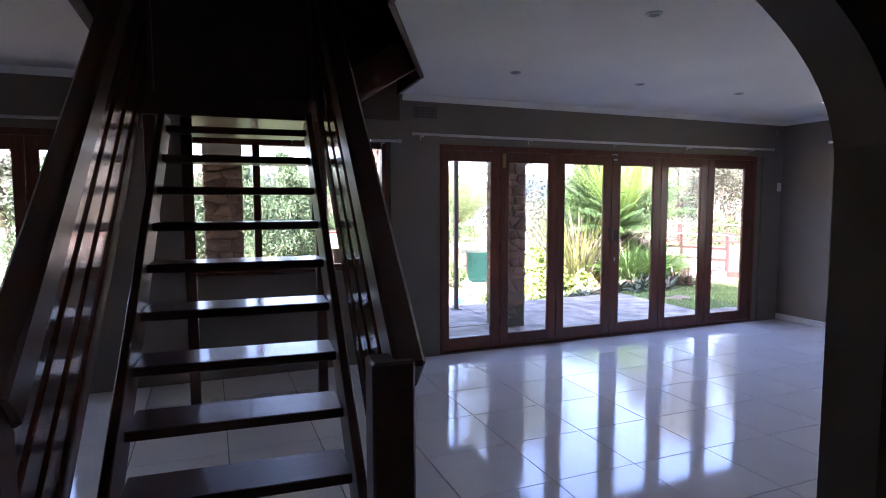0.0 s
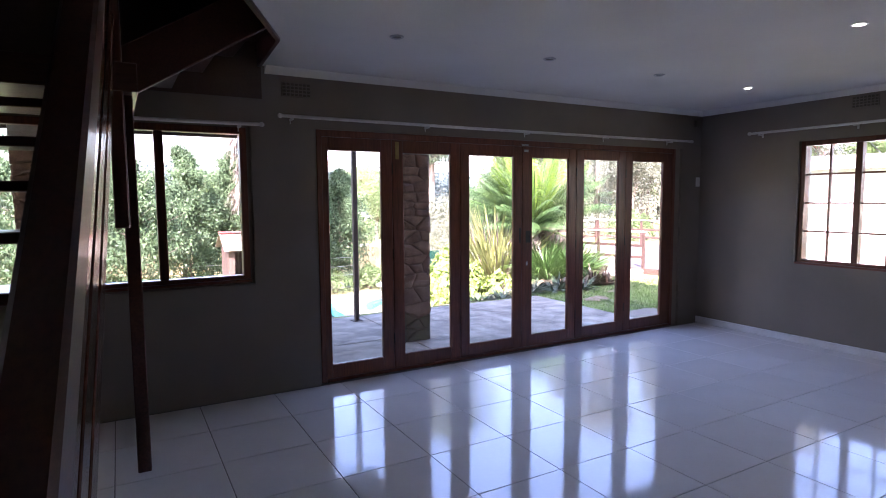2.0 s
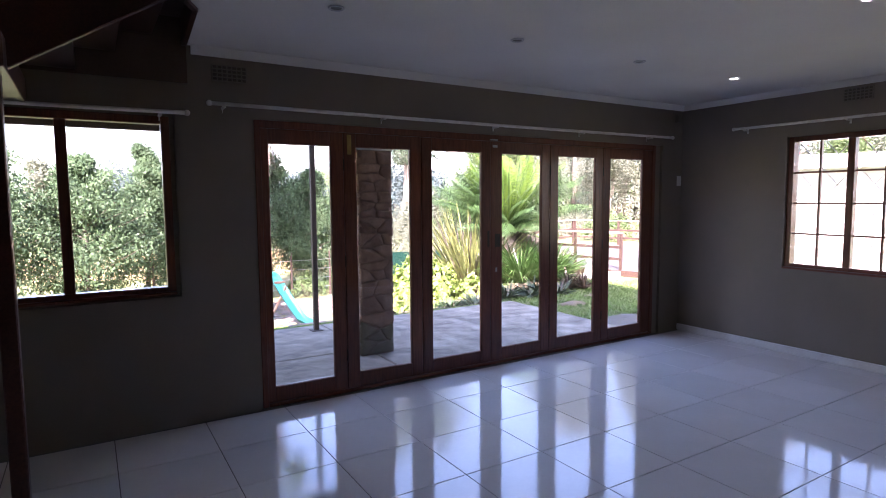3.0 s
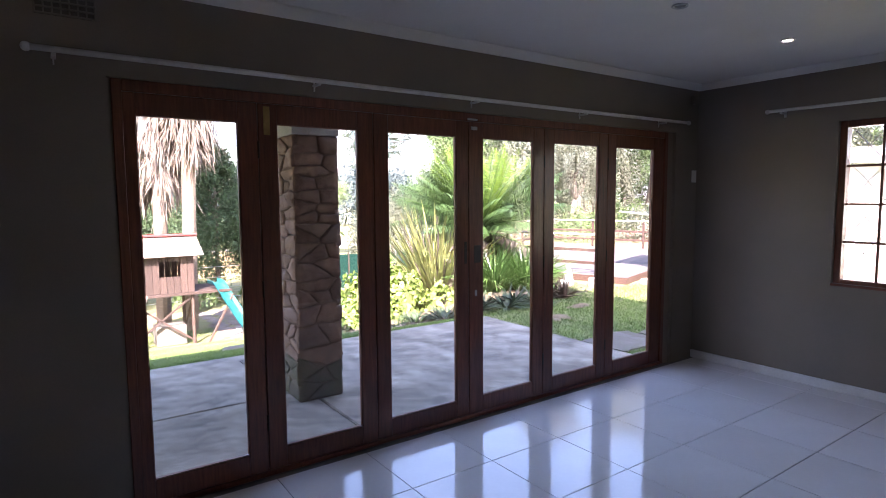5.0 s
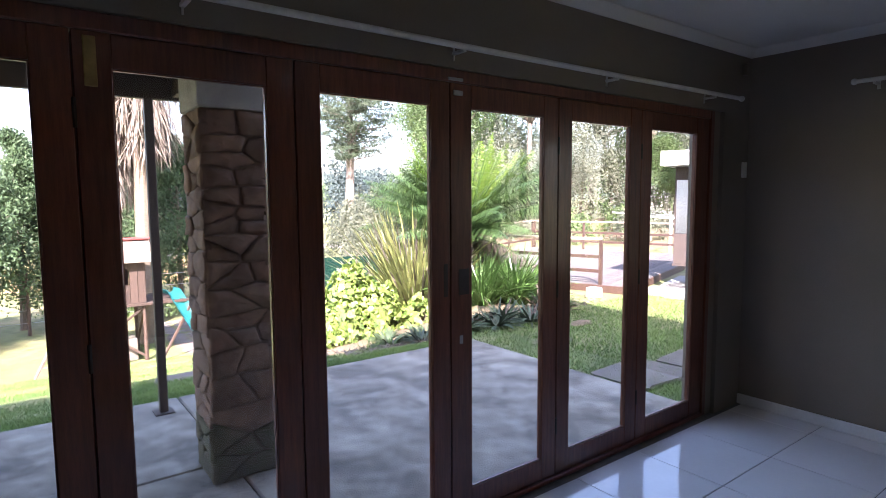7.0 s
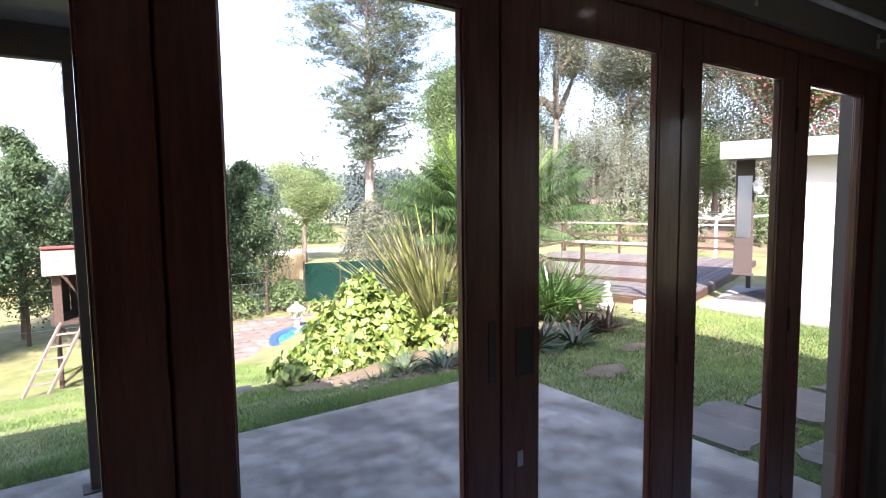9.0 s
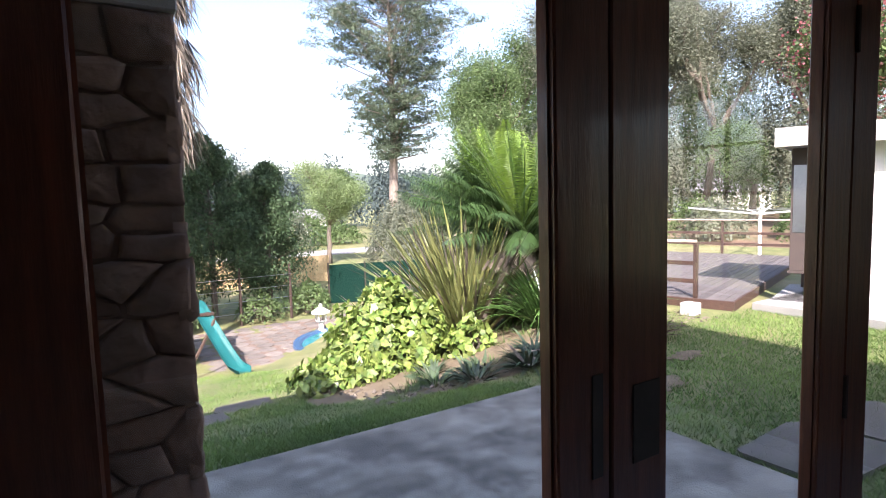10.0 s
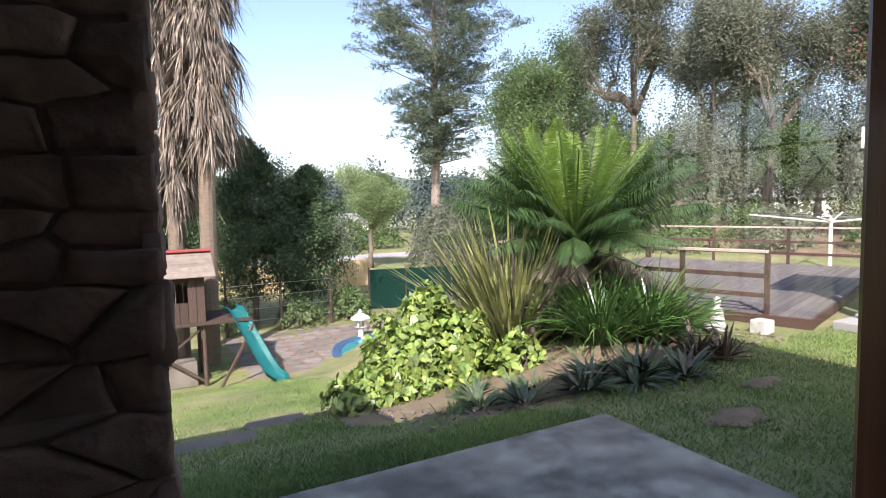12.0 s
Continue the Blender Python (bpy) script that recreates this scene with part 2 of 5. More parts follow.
def raw(name, verts, faces, material, parent=None, label="", smooth=False):
    """A mesh from arrays of corners and of equal-sided faces."""
    me = bpy.data.meshes.new(name)
    verts, faces = np.asarray(verts, np.float32), np.asarray(faces, np.int32)
    k = faces.shape[1]
    me.vertices.add(len(verts))
    me.vertices.foreach_set("co", verts.ravel())
    me.loops.add(faces.size)
    me.loops.foreach_set("vertex_index", faces.ravel())
    me.polygons.add(len(faces))
    me.polygons.foreach_set("loop_start", np.arange(0, faces.size, k, dtype=np.int32))
    me.update(calc_edges=True)
    me.validate()
    return link_mesh(name, me, material, parent, label, smooth)


def thing(name, label, category, at=(0, 0, 0), group="", kind="", rz=0):
    e = new(name)
    e.empty_display_size = 0.1
    e.matrix_world = pose(*at, 0, 0, rz)
    return tagged(e, label, category, group, kind)


def box(bm, lo, hi, bevel=0.0, m=None):
    lo, hi = Vector(lo), Vector(hi)
    r = bmesh.ops.create_cube(bm, size=1, matrix=(m or Matrix()) @ Matrix.Translation((lo + hi) / 2) @ Matrix.Diagonal((*(hi - lo), 1)))
    if bevel:
        es = list({e for v in r["verts"] for e in v.link_edges})
        bmesh.ops.bevel(bm, geom=es, offset=bevel, segments=1, affect='EDGES', profile=0.5)
    return bm


def bx(name, lo, hi, material, parent=None, bevel=0.004, label="", m=None):
    return part(name, box(bmesh.new(), lo, hi, bevel, m), material, parent, label)


def beam(bm, a, b, w, h, bevel=0.004):
    """A board from a to b, w wide across and h high."""
    a, b = Vector(a), Vector(b)
    d = b - a
    q = d.to_track_quat('X', 'Z').to_matrix().to_4x4()
    return box(bm, (0, -w / 2, -h / 2), (d.length, w / 2, h / 2), bevel, Matrix.Translation(a) @ q)


def tube(bm, pts, radii, sides=8):
    """A tapered tube through points."""
    rings = []
    pts = [Vector(p) for p in pts]
    for i, p in enumerate(pts):
        d = (pts[min(i + 1, len(pts) - 1)] - pts[max(i - 1, 0)]).normalized()
        q = d.to_track_quat('Z', 'Y')
        rings.append([bm.verts.new(p + q @ Vector((math.cos(a) * radii[i], math.sin(a) * radii[i], 0)))
                      for a in (2 * math.pi * k / sides for k in range(sides))])
    for r0, r1 in zip(rings, rings[1:]):
        for k in range(sides):
            bm.faces.new((r0[k], r0[(k + 1) % sides], r1[(k + 1) % sides], r1[k]))
    bm.faces.new(rings[0][::-1])
    bm.faces.new(rings[-1])
    return bm


def lathe(bm, profile, sides=16, m=None):
    """A turned body from (radius, height) pairs."""
    m = m or Matrix()
    rings = [[bm.verts.new(m @ Vector((r * math.cos(a), r * math.sin(a), z))) for a in (2 * math.pi * k / sides for k in range(sides))]
             for r, z in profile]
    for r0, r1 in zip(rings, rings[1:]):
        for k in range(sides):
            bm.faces.new((r0[k], r0[(k + 1) % sides], r1[(k + 1) % sides], r1[k]))
    bm.faces.new(rings[0][::-1])
    bm.faces.new(rings[-1])
    return bm


def prism(bm, outline, z0, z1):
    lo = [bm.verts.new((x, y, z0)) for x, y in outline]
    hi = [bm.verts.new((x, y, z1)) for x, y in outline]
    n = len(lo)
    for i in range(n):
        bm.faces.new((lo[i], lo[(i + 1) % n], hi[(i + 1) % n], hi[i]))
    bm.faces.new(lo[::-1])
    bm.faces.new(hi)
    return bm


# ---- house shell ----
WY0, WY1 = -0.06, 0.14          # north wall, inner and outer face
EX = 4.74                       # east wall, inner face
CZ = 2.55                       # ceiling


def wall_with_holes(name, axis, face0, face1, lo, hi, z0, z1, holes, label):
    """A wall along x or y with openings (a, b, bottom, top) right through it."""
    bm = bmesh.new()

    def piece(a, b, c, d):
        if b - a > 0.001 and d - c > 0.001:
            if axis == 'x':
                box(bm, (a, face0, c), (b, face1, d))
            else:
                box(bm, (face0, a, c), (face1, b, d))
    at = lo
    for a, b, c, d in sorted(holes):
        piece(at, a, z0, z1)
        piece(a, b, z0, c)
        piece(a, b, d, z1)
        at = b
    piece(at, hi, z0, z1)
    return tagged(part(name, bm, M["wall"]), label, "wall", kind="structure")


wall_with_holes("wall_north", 'x', WY0 + 0.03, WY1, -6.2, EX + 0.24, -0.2, 3.4,
                [(-5.38, -3.105, -0.02, 2.1), (-2.3, -0.55, 0.91, 2.08), (-0.003, 4.318, -0.02, 2.1)], "taupe painted plaster wall, outer leaf")
wall_with_holes("wall_north_inner", 'x', WY0, WY0 + 0.03, -5.96, EX, -0.006, 3.4,
                [(-5.4, -3.08, -0.02, 2.1), (-2.33, -0.52, 0.89, 2.1), (-0.02, 4.40, -0.02, 2.1)], "taupe painted plaster wall with folding doors and a window")
wall_with_holes("wall_east", 'y', EX, EX + 0.24, -4.62, WY0, -0.2, 3.4, [(-2.81, -1.21, 0.83, 2.1)], "taupe painted plaster wall with a cottage window")
wall_with_holes("wall_west", 'y', -6.2, -5.96, -8.0, WY0, -0.2, 3.4, [], "taupe painted plaster wall")
wall_with_holes("wall_south", 'x', -8.24, -8.0, -6.2, EX + 0.24, -0.2, 3.4, [], "taupe painted plaster wall behind the hall")
wall_with_holes("wall_east_hall", 'y', EX, EX + 0.24, -8.0, -4.62, -0.2, 3.4, [], "taupe painted plaster wall of the hall")


def arch_wall():
    """The dividing wall with a broad arch springing at shoulder height."""
    bm = bmesh.new()
    cx, hw, zs, rise, y0, y1 = -2.1, 1.22, 1.6, 0.52, -4.62, -4.50
    box(bm, (-5.96, y0, 0), (cx - hw, y1, CZ))
    box(bm, (cx + hw, y0, 0), (EX, y1, CZ))
    n = 40
    pts = [(cx - hw * math.cos(math.pi * k / n), zs + rise * math.sin(math.pi * k / n)) for k in range(n + 1)]
    for (xa, za), (xb, zb) in zip(pts, pts[1:]):
        vs = [bm.verts.new(v) for y in (y0, y1) for v in ((xa, y, za), (xb, y, zb), (xb, y, CZ), (xa, y, CZ))]
        for f in ((0, 1, 2, 3), (7, 6, 5, 4), (0, 4, 5, 1), (3, 2, 6, 7)):
            bm.faces.new([vs[i] for i in f])
    bmesh.ops.recalc_face_normals(bm, faces=bm.faces)
    return tagged(part("wall_arch", bm, M["wall"]), "taupe plaster dividing wall with a wide arch", "wall", kind="structure")


arch_wall()

# ceiling with the stairwell opening
WELL = [(-0.42, WY0), (-0.47, -0.86), (-1.21, -2.43), (-1.25, -3.0), (-2.75, -3.0), (-2.75, WY0)]


def ceiling():
    bm = bmesh.new()
    box(bm, (-5.96, -8.0, CZ), (-2.75, WY0, CZ + 0.12))
    box(bm, (-2.75, -8.0, CZ), (EX, -3.0, CZ + 0.12))
    prism(bm, [(-1.25, -3.0), (EX, -3.0), (EX, -2.43), (-1.21, -2.43)], CZ, CZ + 0.12)
    prism(bm, [(-1.21, -2.43), (EX, -2.43), (EX, -0.86), (-0.47, -0.86)], CZ, CZ + 0.12)
    prism(bm, [(-0.47, -0.86), (EX, -0.86), (EX, WY0), (-0.42, WY0)], CZ, CZ + 0.12)
    bmesh.ops.remove_doubles(bm, verts=bm.verts, dist=0.0005)
    return tagged(part("ceiling", bm, M["ceiling"]), "flat white painted plasterboard ceiling", "ceiling", kind="structure")


ceiling()


def cornice(name, a, b, inward):
    """A coved strip between wall and ceiling."""
    a, b, w = Vector((*a, CZ)), Vector((*b, CZ)), Vector((*inward, 0))
    bm = bmesh.new()
    prof = [(0, 0), (0, -0.055), (0.01, -0.053), (0.035, -0.027), (0.052, -0.01), (0.055, 0)]
    rings = [[bm.verts.new(p + w * u + Vector((0, 0, v - 0.001))) for u, v in prof] for p in (a, b)]
    for k in range(len(prof)):
        j = (k + 1) % len(prof)
        bm.faces.new((rings[0][k], rings[0][j], rings[1][j], rings[1][k]))
    bm.faces.new(rings[0])
    bm.faces.new(rings[1][::-1])
    bmesh.ops.recalc_face_normals(bm, faces=bm.faces)
    tagged(part(name, bm, M["ceiling"]), "white coved plaster cornice", "cornice", kind="structure")


cornice("trim_north", (-0.40, WY0), (EX, WY0), (0, -1))
cornice("trim_north_west", (-5.96, WY0), (-2.76, WY0), (0, -1))
cornice("trim_east", (EX, -4.5), (EX, WY0), (-1, 0))
tagged(bx("roof_slab", (-6.6, -8.6, 3.4), (5.2, 0.55, 3.8), M["fascia"]), "flat dark roof over the house", "roof", kind="structure")
tagged(bx("baseboard_east", (EX - 0.018, -4.5, 0), (EX, WY0, 0.075), M["skirting"], bevel=0.006), "white painted skirting board", "skirting", kind="structure")
tagged(bx("baseboard_arch", (-0.85, -4.5, 0), (EX - 0.02, -4.485, 0.085), M["skirting"], bevel=0.006), "white painted skirting board", "skirting", kind="structure")
tagged(bx("floor", (-5.96, -8.0, -0.2), (EX, WY1, -0.006), M["grout"], bevel=0), "polished cream floor tiles with thin dark joints", "floor", kind="structure")
# Added shaft walls and back sheet, coloured dark as the unlit upper stairwell.
tagged(bx("wall_well_east", (-0.42, -3.0, CZ + 0.12), (-0.34, WY0, 3.4), M["shadewall"], bevel=0), "upper stairwell wall, its unlit gloom put into the dark colour", "wall", kind="structure")
tagged(bx("wall_well_west", (-2.83, -3.0, CZ + 0.12), (-2.75, WY0, 3.4), M["shadewall"], bevel=0), "upper stairwell wall, its unlit gloom put into the dark colour", "wall", kind="structure")
tagged(bx("wall_well_south", (-2.83, -3.08, CZ + 0.12), (-0.34, -3.0, 3.4), M["shadewall"], bevel=0), "upper stairwell wall, its unlit gloom put into the dark colour", "wall", kind="structure")
tagged(bx("wall_well_north", (-2.74, WY0 - 0.02, 2.30), (-0.43, WY0 - 0.003, 3.39), M["shadewall"], bevel=0), "dark brown sheet behind the upper stair, coloured for the unlit stairwell", "wall", kind="structure")


# ---- folding doors ----
def door_leaf(parent, x0, x1, z0=0.027, z1=2.0445, gx0=None, gx1=None, gz0=0.14, gz1=1.94):
    """One glazed leaf: two stiles, two rails, beads and a pane."""
    gx0, gx1 = gx0 or x0 + 0.1, gx1 or x1 - 0.1
    ya, yb = -0.018, 0.018
    bx("stile", (x0, ya, z0), (gx0, yb, z1), M["wood"], parent, 0.003)
    bx("stile", (gx1, ya, z0), (x1, yb, z1), M["wood"], parent, 0.003)
    bx("rail", (gx0, ya + 0.001, gz1), (gx1, yb - 0.001, z1), M["wood"], parent, 0.003)
    bx("rail", (gx0, ya + 0.001, z0), (gx1, yb - 0.001, gz0), M["wood"], parent, 0.003)
    bm = bmesh.new()
    for lo, hi in (((gx0, -0.008, gz0), (gx0 + 0.004, 0.010, gz1)), ((gx1 - 0.004, -0.008, gz0), (gx1, 0.010, gz1)),
                   ((gx0 + 0.004, -0.008, gz0), (gx1 - 0.004, 0.010, gz0 + 0.004)), ((gx0 + 0.004, -0.008, gz1 - 0.004), (gx1 - 0.004, 0.010, gz1))):
        box(bm, lo, hi)
    part("glazing_bead", bm, M["wood"], parent)
    p = bx("pane", (gx0 + 0.002, 0.000, gz0 + 0.002), (gx1 - 0.002, 0.004, gz1 - 0.002), M["glass"], parent, 0)
    p.visible_shadow = False


def folding_door(name, x0, leaves, xe, label):
    d = thing(name, label, "door", (0, -0.008, 0), kind="structure")
    bx("door_frame", (x0, -0.03, 0), (x0 + 0.045, 0.08, 2.1), M["wood"], d)
    bx("door_frame", (xe - 0.045, -0.03, 0), (xe, 0.08, 2.1), M["wood"], d)
    bx("door_frame", (x0 + 0.045, -0.03, 2.045), (xe - 0.045, 0.08, 2.1), M["wood"], d)
    bx("threshold", (x0 + 0.045, -0.035, 0.0), (xe - 0.045, 0.05, 0.026), M["wood"], d)
    for a, b, g0, g1 in leaves:
        door_leaf(d, a, b, gx0=g0, gx1=g1)
        if b < xe - 0.1:
            bx("meeting_strip", (b - 0.016, 0.0182, 0.03), (b + 0.02, 0.025, 2.04), M["wood"], d, 0.002)
    return d


LEAVES = [(0.0425, 0.668, 0.095, 0.566), (0.672, 1.358, 0.775, 1.256), (1.362, 2.078, 1.462, 1.977), (2.082, 2.788, 2.206, 2.683),
          (2.792, 3.512, 2.897, 3.408), (3.516, 4.272, 3.622, 4.125)]
door = folding_door("door_1", -0.003, LEAVES, 4.318, "six-leaf glazed folding door of red-brown hardwood, closed")
bx("flush_bolt", (0.70, -0.023, 1.88), (0.735, -0.0178, 2.03), M["brass"], door, 0.002, "brass flush bolt")
bx("flush_bolt", (2.098, -0.026, 1.99), (2.15, -0.0178, 2.012), M["steel"], door, 0.002, "steel bolt")
bx("bolt_keep", (2.06, -0.04, 2.05), (2.14, -0.03, 2.062), M["steel"], door, 0.001)
bx("lock_plate", (2.04, -0.0205, 1.09), (2.062, -0.0178, 1.24), M["fascia"], door, 0.001, "dark lock plate")
bx("lock_plate", (2.125, -0.0205, 1.09), (2.185, -0.0178, 1.21), M["fascia"], door, 0.001, "dark lock plate")
bx("keyhole_cover", (2.13, -0.020, 0.86), (2.15, -0.0178, 0.9), M["steel"], door, 0.001)
for hx in (0.67, 2.79, 3.514):
    for hz in (0.3, 1.05, 1.8):
        bm = bmesh.new()
        lathe(bm, [(0.006, -0.045), (0.006, 0.045)], 8, Matrix.Translation((hx, -0.020, hz)))
        part("hinge", bm, M["fascia"], door)
folding_door("door_2", -5.38, [(-5.33, -4.86, -5.24, -4.95), (-4.855, -4.16, -4.75, -4.26), (-4.155, -3.42, -4.05, -3.505), (-3.415, -3.155, -3.33, -3.21)], -3.105,
             "glazed folding door of red-brown hardwood beside the stair")


def casement_window(name, label, m, width, z0, z1, bars, cols, rows):
    """A window unit in the plane y = 0 of m, with mullions, glazing bars and one pane for each light."""
    w = thing(name, label, "window", kind="structure")
    w.matrix_world = m
    f = 0.05
    bx("window_frame", (0, -0.03, z0), (f, 0.05, z1), M["wood"], w)
    bx("window_frame", (width - f, -0.03, z0), (width, 0.05, z1), M["wood"], w)
    bx("window_frame", (f, -0.03, z1 - f), (width - f, 0.05, z1), M["wood"], w)
    bx("window_frame", (f, -0.03, z0), (width - f, 0.05, z0 + f), M["wood"], w)
    bx("window_sill", (-0.0, -0.075, z0 - 0.0), (width, -0.03, z0 + 0.02), M["wood"], w)
    edges = [0] + bars + [width]
    for b in bars:
        bx("mullion", (b - 0.03, -0.025, z0 + f), (b + 0.03, 0.045, z1 - f), M["wood"], w)
    for i in range(len(edges) - 1):
        a = edges[i] + (f if i == 0 else 0.03)
        b = edges[i + 1] - (f if i == len(edges) - 2 else 0.03)
        for c in range(1, cols):
            x = a + (b - a) * c / cols
            bx("glazing_bar", (x - 0.009, -0.012, z0 + f), (x + 0.009, 0.02, z1 - f), M["wood"], w, 0.002)
        for r in range(1, rows):
            z = z0 + f + (z1 - z0 - 2 * f) * r / rows
            bx("glazing_bar", (a, -0.011, z - 0.009), (b, 0.019, z + 0.009), M["wood"], w, 0.002)
        for c in range(cols):
            for r in range(rows):
                xa, xb = a + (b - a) * c / cols, a + (b - a) * (c + 1) / cols
                za, zb = z0 + f + (z1 - z0 - 2 * f) * r / rows, z0 + f + (z1 - z0 - 2 * f) * (r + 1) / rows
                p = bx("pane", (xa, 0.003, za), (xb, 0.006, zb), M["glass"], w, 0)
                p.visible_shadow = False
    return w


casement_window("window_1", "three-light hardwood window behind the stair", pose(-2.3, -0.02, 0), 1.75, 0.91, 2.08, [0.57, 1.15], 1, 1)
win2 = casement_window("window_2", "cottage-pane hardwood window with burglar bars", pose(EX + 0.07, -1.21, 0, 0, 0, -90), 1.6, 0.83, 2.1, [0.54, 1.07], 2, 4)
for i in range(3):
    bm = bmesh.new()
    x0, x1 = 0.05 + 0.53 * i, 0.51 + 0.53 * i
    for k in range(4):
        za, zb = 0.95 + 0.275 * k, 0.95 + 0.275 * (k + 1)
        xm = (x0 + x1) / 2
        for p, q in (((x0, za), (xm, zb)), ((xm, zb), (x1, za)), ((x0, zb), (xm, za)), ((xm, za), (x1, zb))):
            beam(bm, (p[0], 0.075, p[1]), (q[0], 0.075, q[1]), 0.008, 0.008, 0)
    part("burglar_bar", bm, M["rod"], win2, "white lattice bars")


# ---- fixtures ----
def curtain_rod(label, a, b, brackets):
    a, b = Vector(a), Vector(b)
    r = thing("curtain_rod", label, "curtain rod", a)
    d = b - a
    bm = bmesh.new()
    tube(bm, [d * (k / 6) + Vector((0, 0, -0.006 * math.sin(math.pi * k / 6))) for k in range(7)], [0.013] * 7, 10)
    part("rod", bm, M["rod"], r, smooth=True)
    for t in (0, 1):
        bm = bmesh.new()
        bmesh.ops.create_uvsphere(bm, u_segments=10, v_segments=6, radius=0.02, matrix=Matrix.Translation(d * t))
        part("finial", bm, M["rod"], r)
    side = Vector((0, 1, 0)) if abs(d.x) > abs(d.y) else Vector((1, 0, 0))
    for t in brackets:
        p = d * t
        bm = bmesh.new()
        beam(bm, p + Vector((0, 0, -0.02)), p + side * 0.08 + Vector((0, 0, -0.02)), 0.018, 0.012, 0.001)
        beam(bm, p + side * 0.08 + Vector((0, 0, -0.05)), p + side * 0.08 + Vector((0, 0, 0.01)), 0.018, 0.006, 0.001)
        part("bracket", bm, M["rod"], r)


curtain_rod("long white curtain rod above the folding door", (-0.31, -0.14, 2.175), (4.46, -0.14, 2.18), (0.02, 0.27, 0.5, 0.72, 0.93))
curtain_rod("white curtain rod above the stair window", (-2.4, -0.14, 2.10), (-0.45, -0.14, 2.10), (0.05, 0.5, 0.92))
curtain_rod("white curtain rod above the cottage window", (EX - 0.084, -0.72, 2.22), (EX - 0.084, -3.3, 2.22), (0.04, 0.4, 0.9))
curtain_rod("white curtain rod above the far folding door", (-5.5, -0.14, 2.17), (-2.85, -0.14, 2.17), (0.03, 0.5, 0.97))

for k, (x, y) in enumerate([(0.15, -1.26), (1.38, -1.26), (2.55, -1.26), (3.76, -1.26), (1.28, -2.79), (2.45, -2.79), (0.15, -2.79), (3.76, -2.79)]):
    on = k in (3, 5)
    lamp = thing("downlight", ("lit" if on else "unlit") + " round recessed downlight with a white rim", "downlight", (x, y, CZ), "ceiling downlights")
    bm = bmesh.new()
    lathe(bm, [(0.03, -0.001), (0.045, -0.001), (0.045, -0.006), (0.038, -0.010), (0.031, -0.006), (0.03, -0.001)], 24)
    part("rim", bm, M["whiteplastic"] if on else M["steel"], lamp, smooth=True)
    bm = bmesh.new()
    lathe(bm, [(0.0295, -0.004), (0.001, -0.005)], 20)
    part("lens", bm, M["lit"] if on else M["lampglass"], lamp)


def air_vent(at, rz):
    v = thing("air_vent", "terracotta-toned louvred air brick under the ceiling", "air vent", at, "wall vents", rz=rz)
    bx("backing", (-0.115, -0.003, -0.055), (0.115, 0.001, 0.055), M["void"], v, 0)
    for k in range(5):
        bx("bar", (-0.115, -0.01, -0.055 + k * 0.0262), (0.115, -0.003, -0.0475 + k * 0.0262), M["wall"], v, 0.001)
    for k in range(8):
        bx("bar", (-0.115 + k * 0.0318, -0.009, -0.05), (-0.108 + k * 0.0318, -0.0035, 0.053), M["wall"], v, 0.001)


air_vent((-0.16, WY0 - 0.002, 2.39), 0)
air_vent((EX - 0.002, -1.8, 2.42), -90)
sw = thing("light_switch", "white plastic wall switch beside the folding door", "switch", (4.69, WY0, 1.715))
bx("plate", (-0.035, -0.008, -0.055), (0.035, 0, 0.055), M["whiteplastic"], sw, 0.003)
bx("rocker", (-0.012, -0.012, -0.02), (0.012, -0.008, 0.02), M["whiteplastic"], sw, 0.002)
sn = thing("alarm_sensor", "small white corner alarm sensor under the cornice", "sensor", (4.62, WY0, 2.40))
bx("housing", (-0.025, -0.04, -0.04), (0.025, 0, 0.04), M["wall"], sn, 0.006)


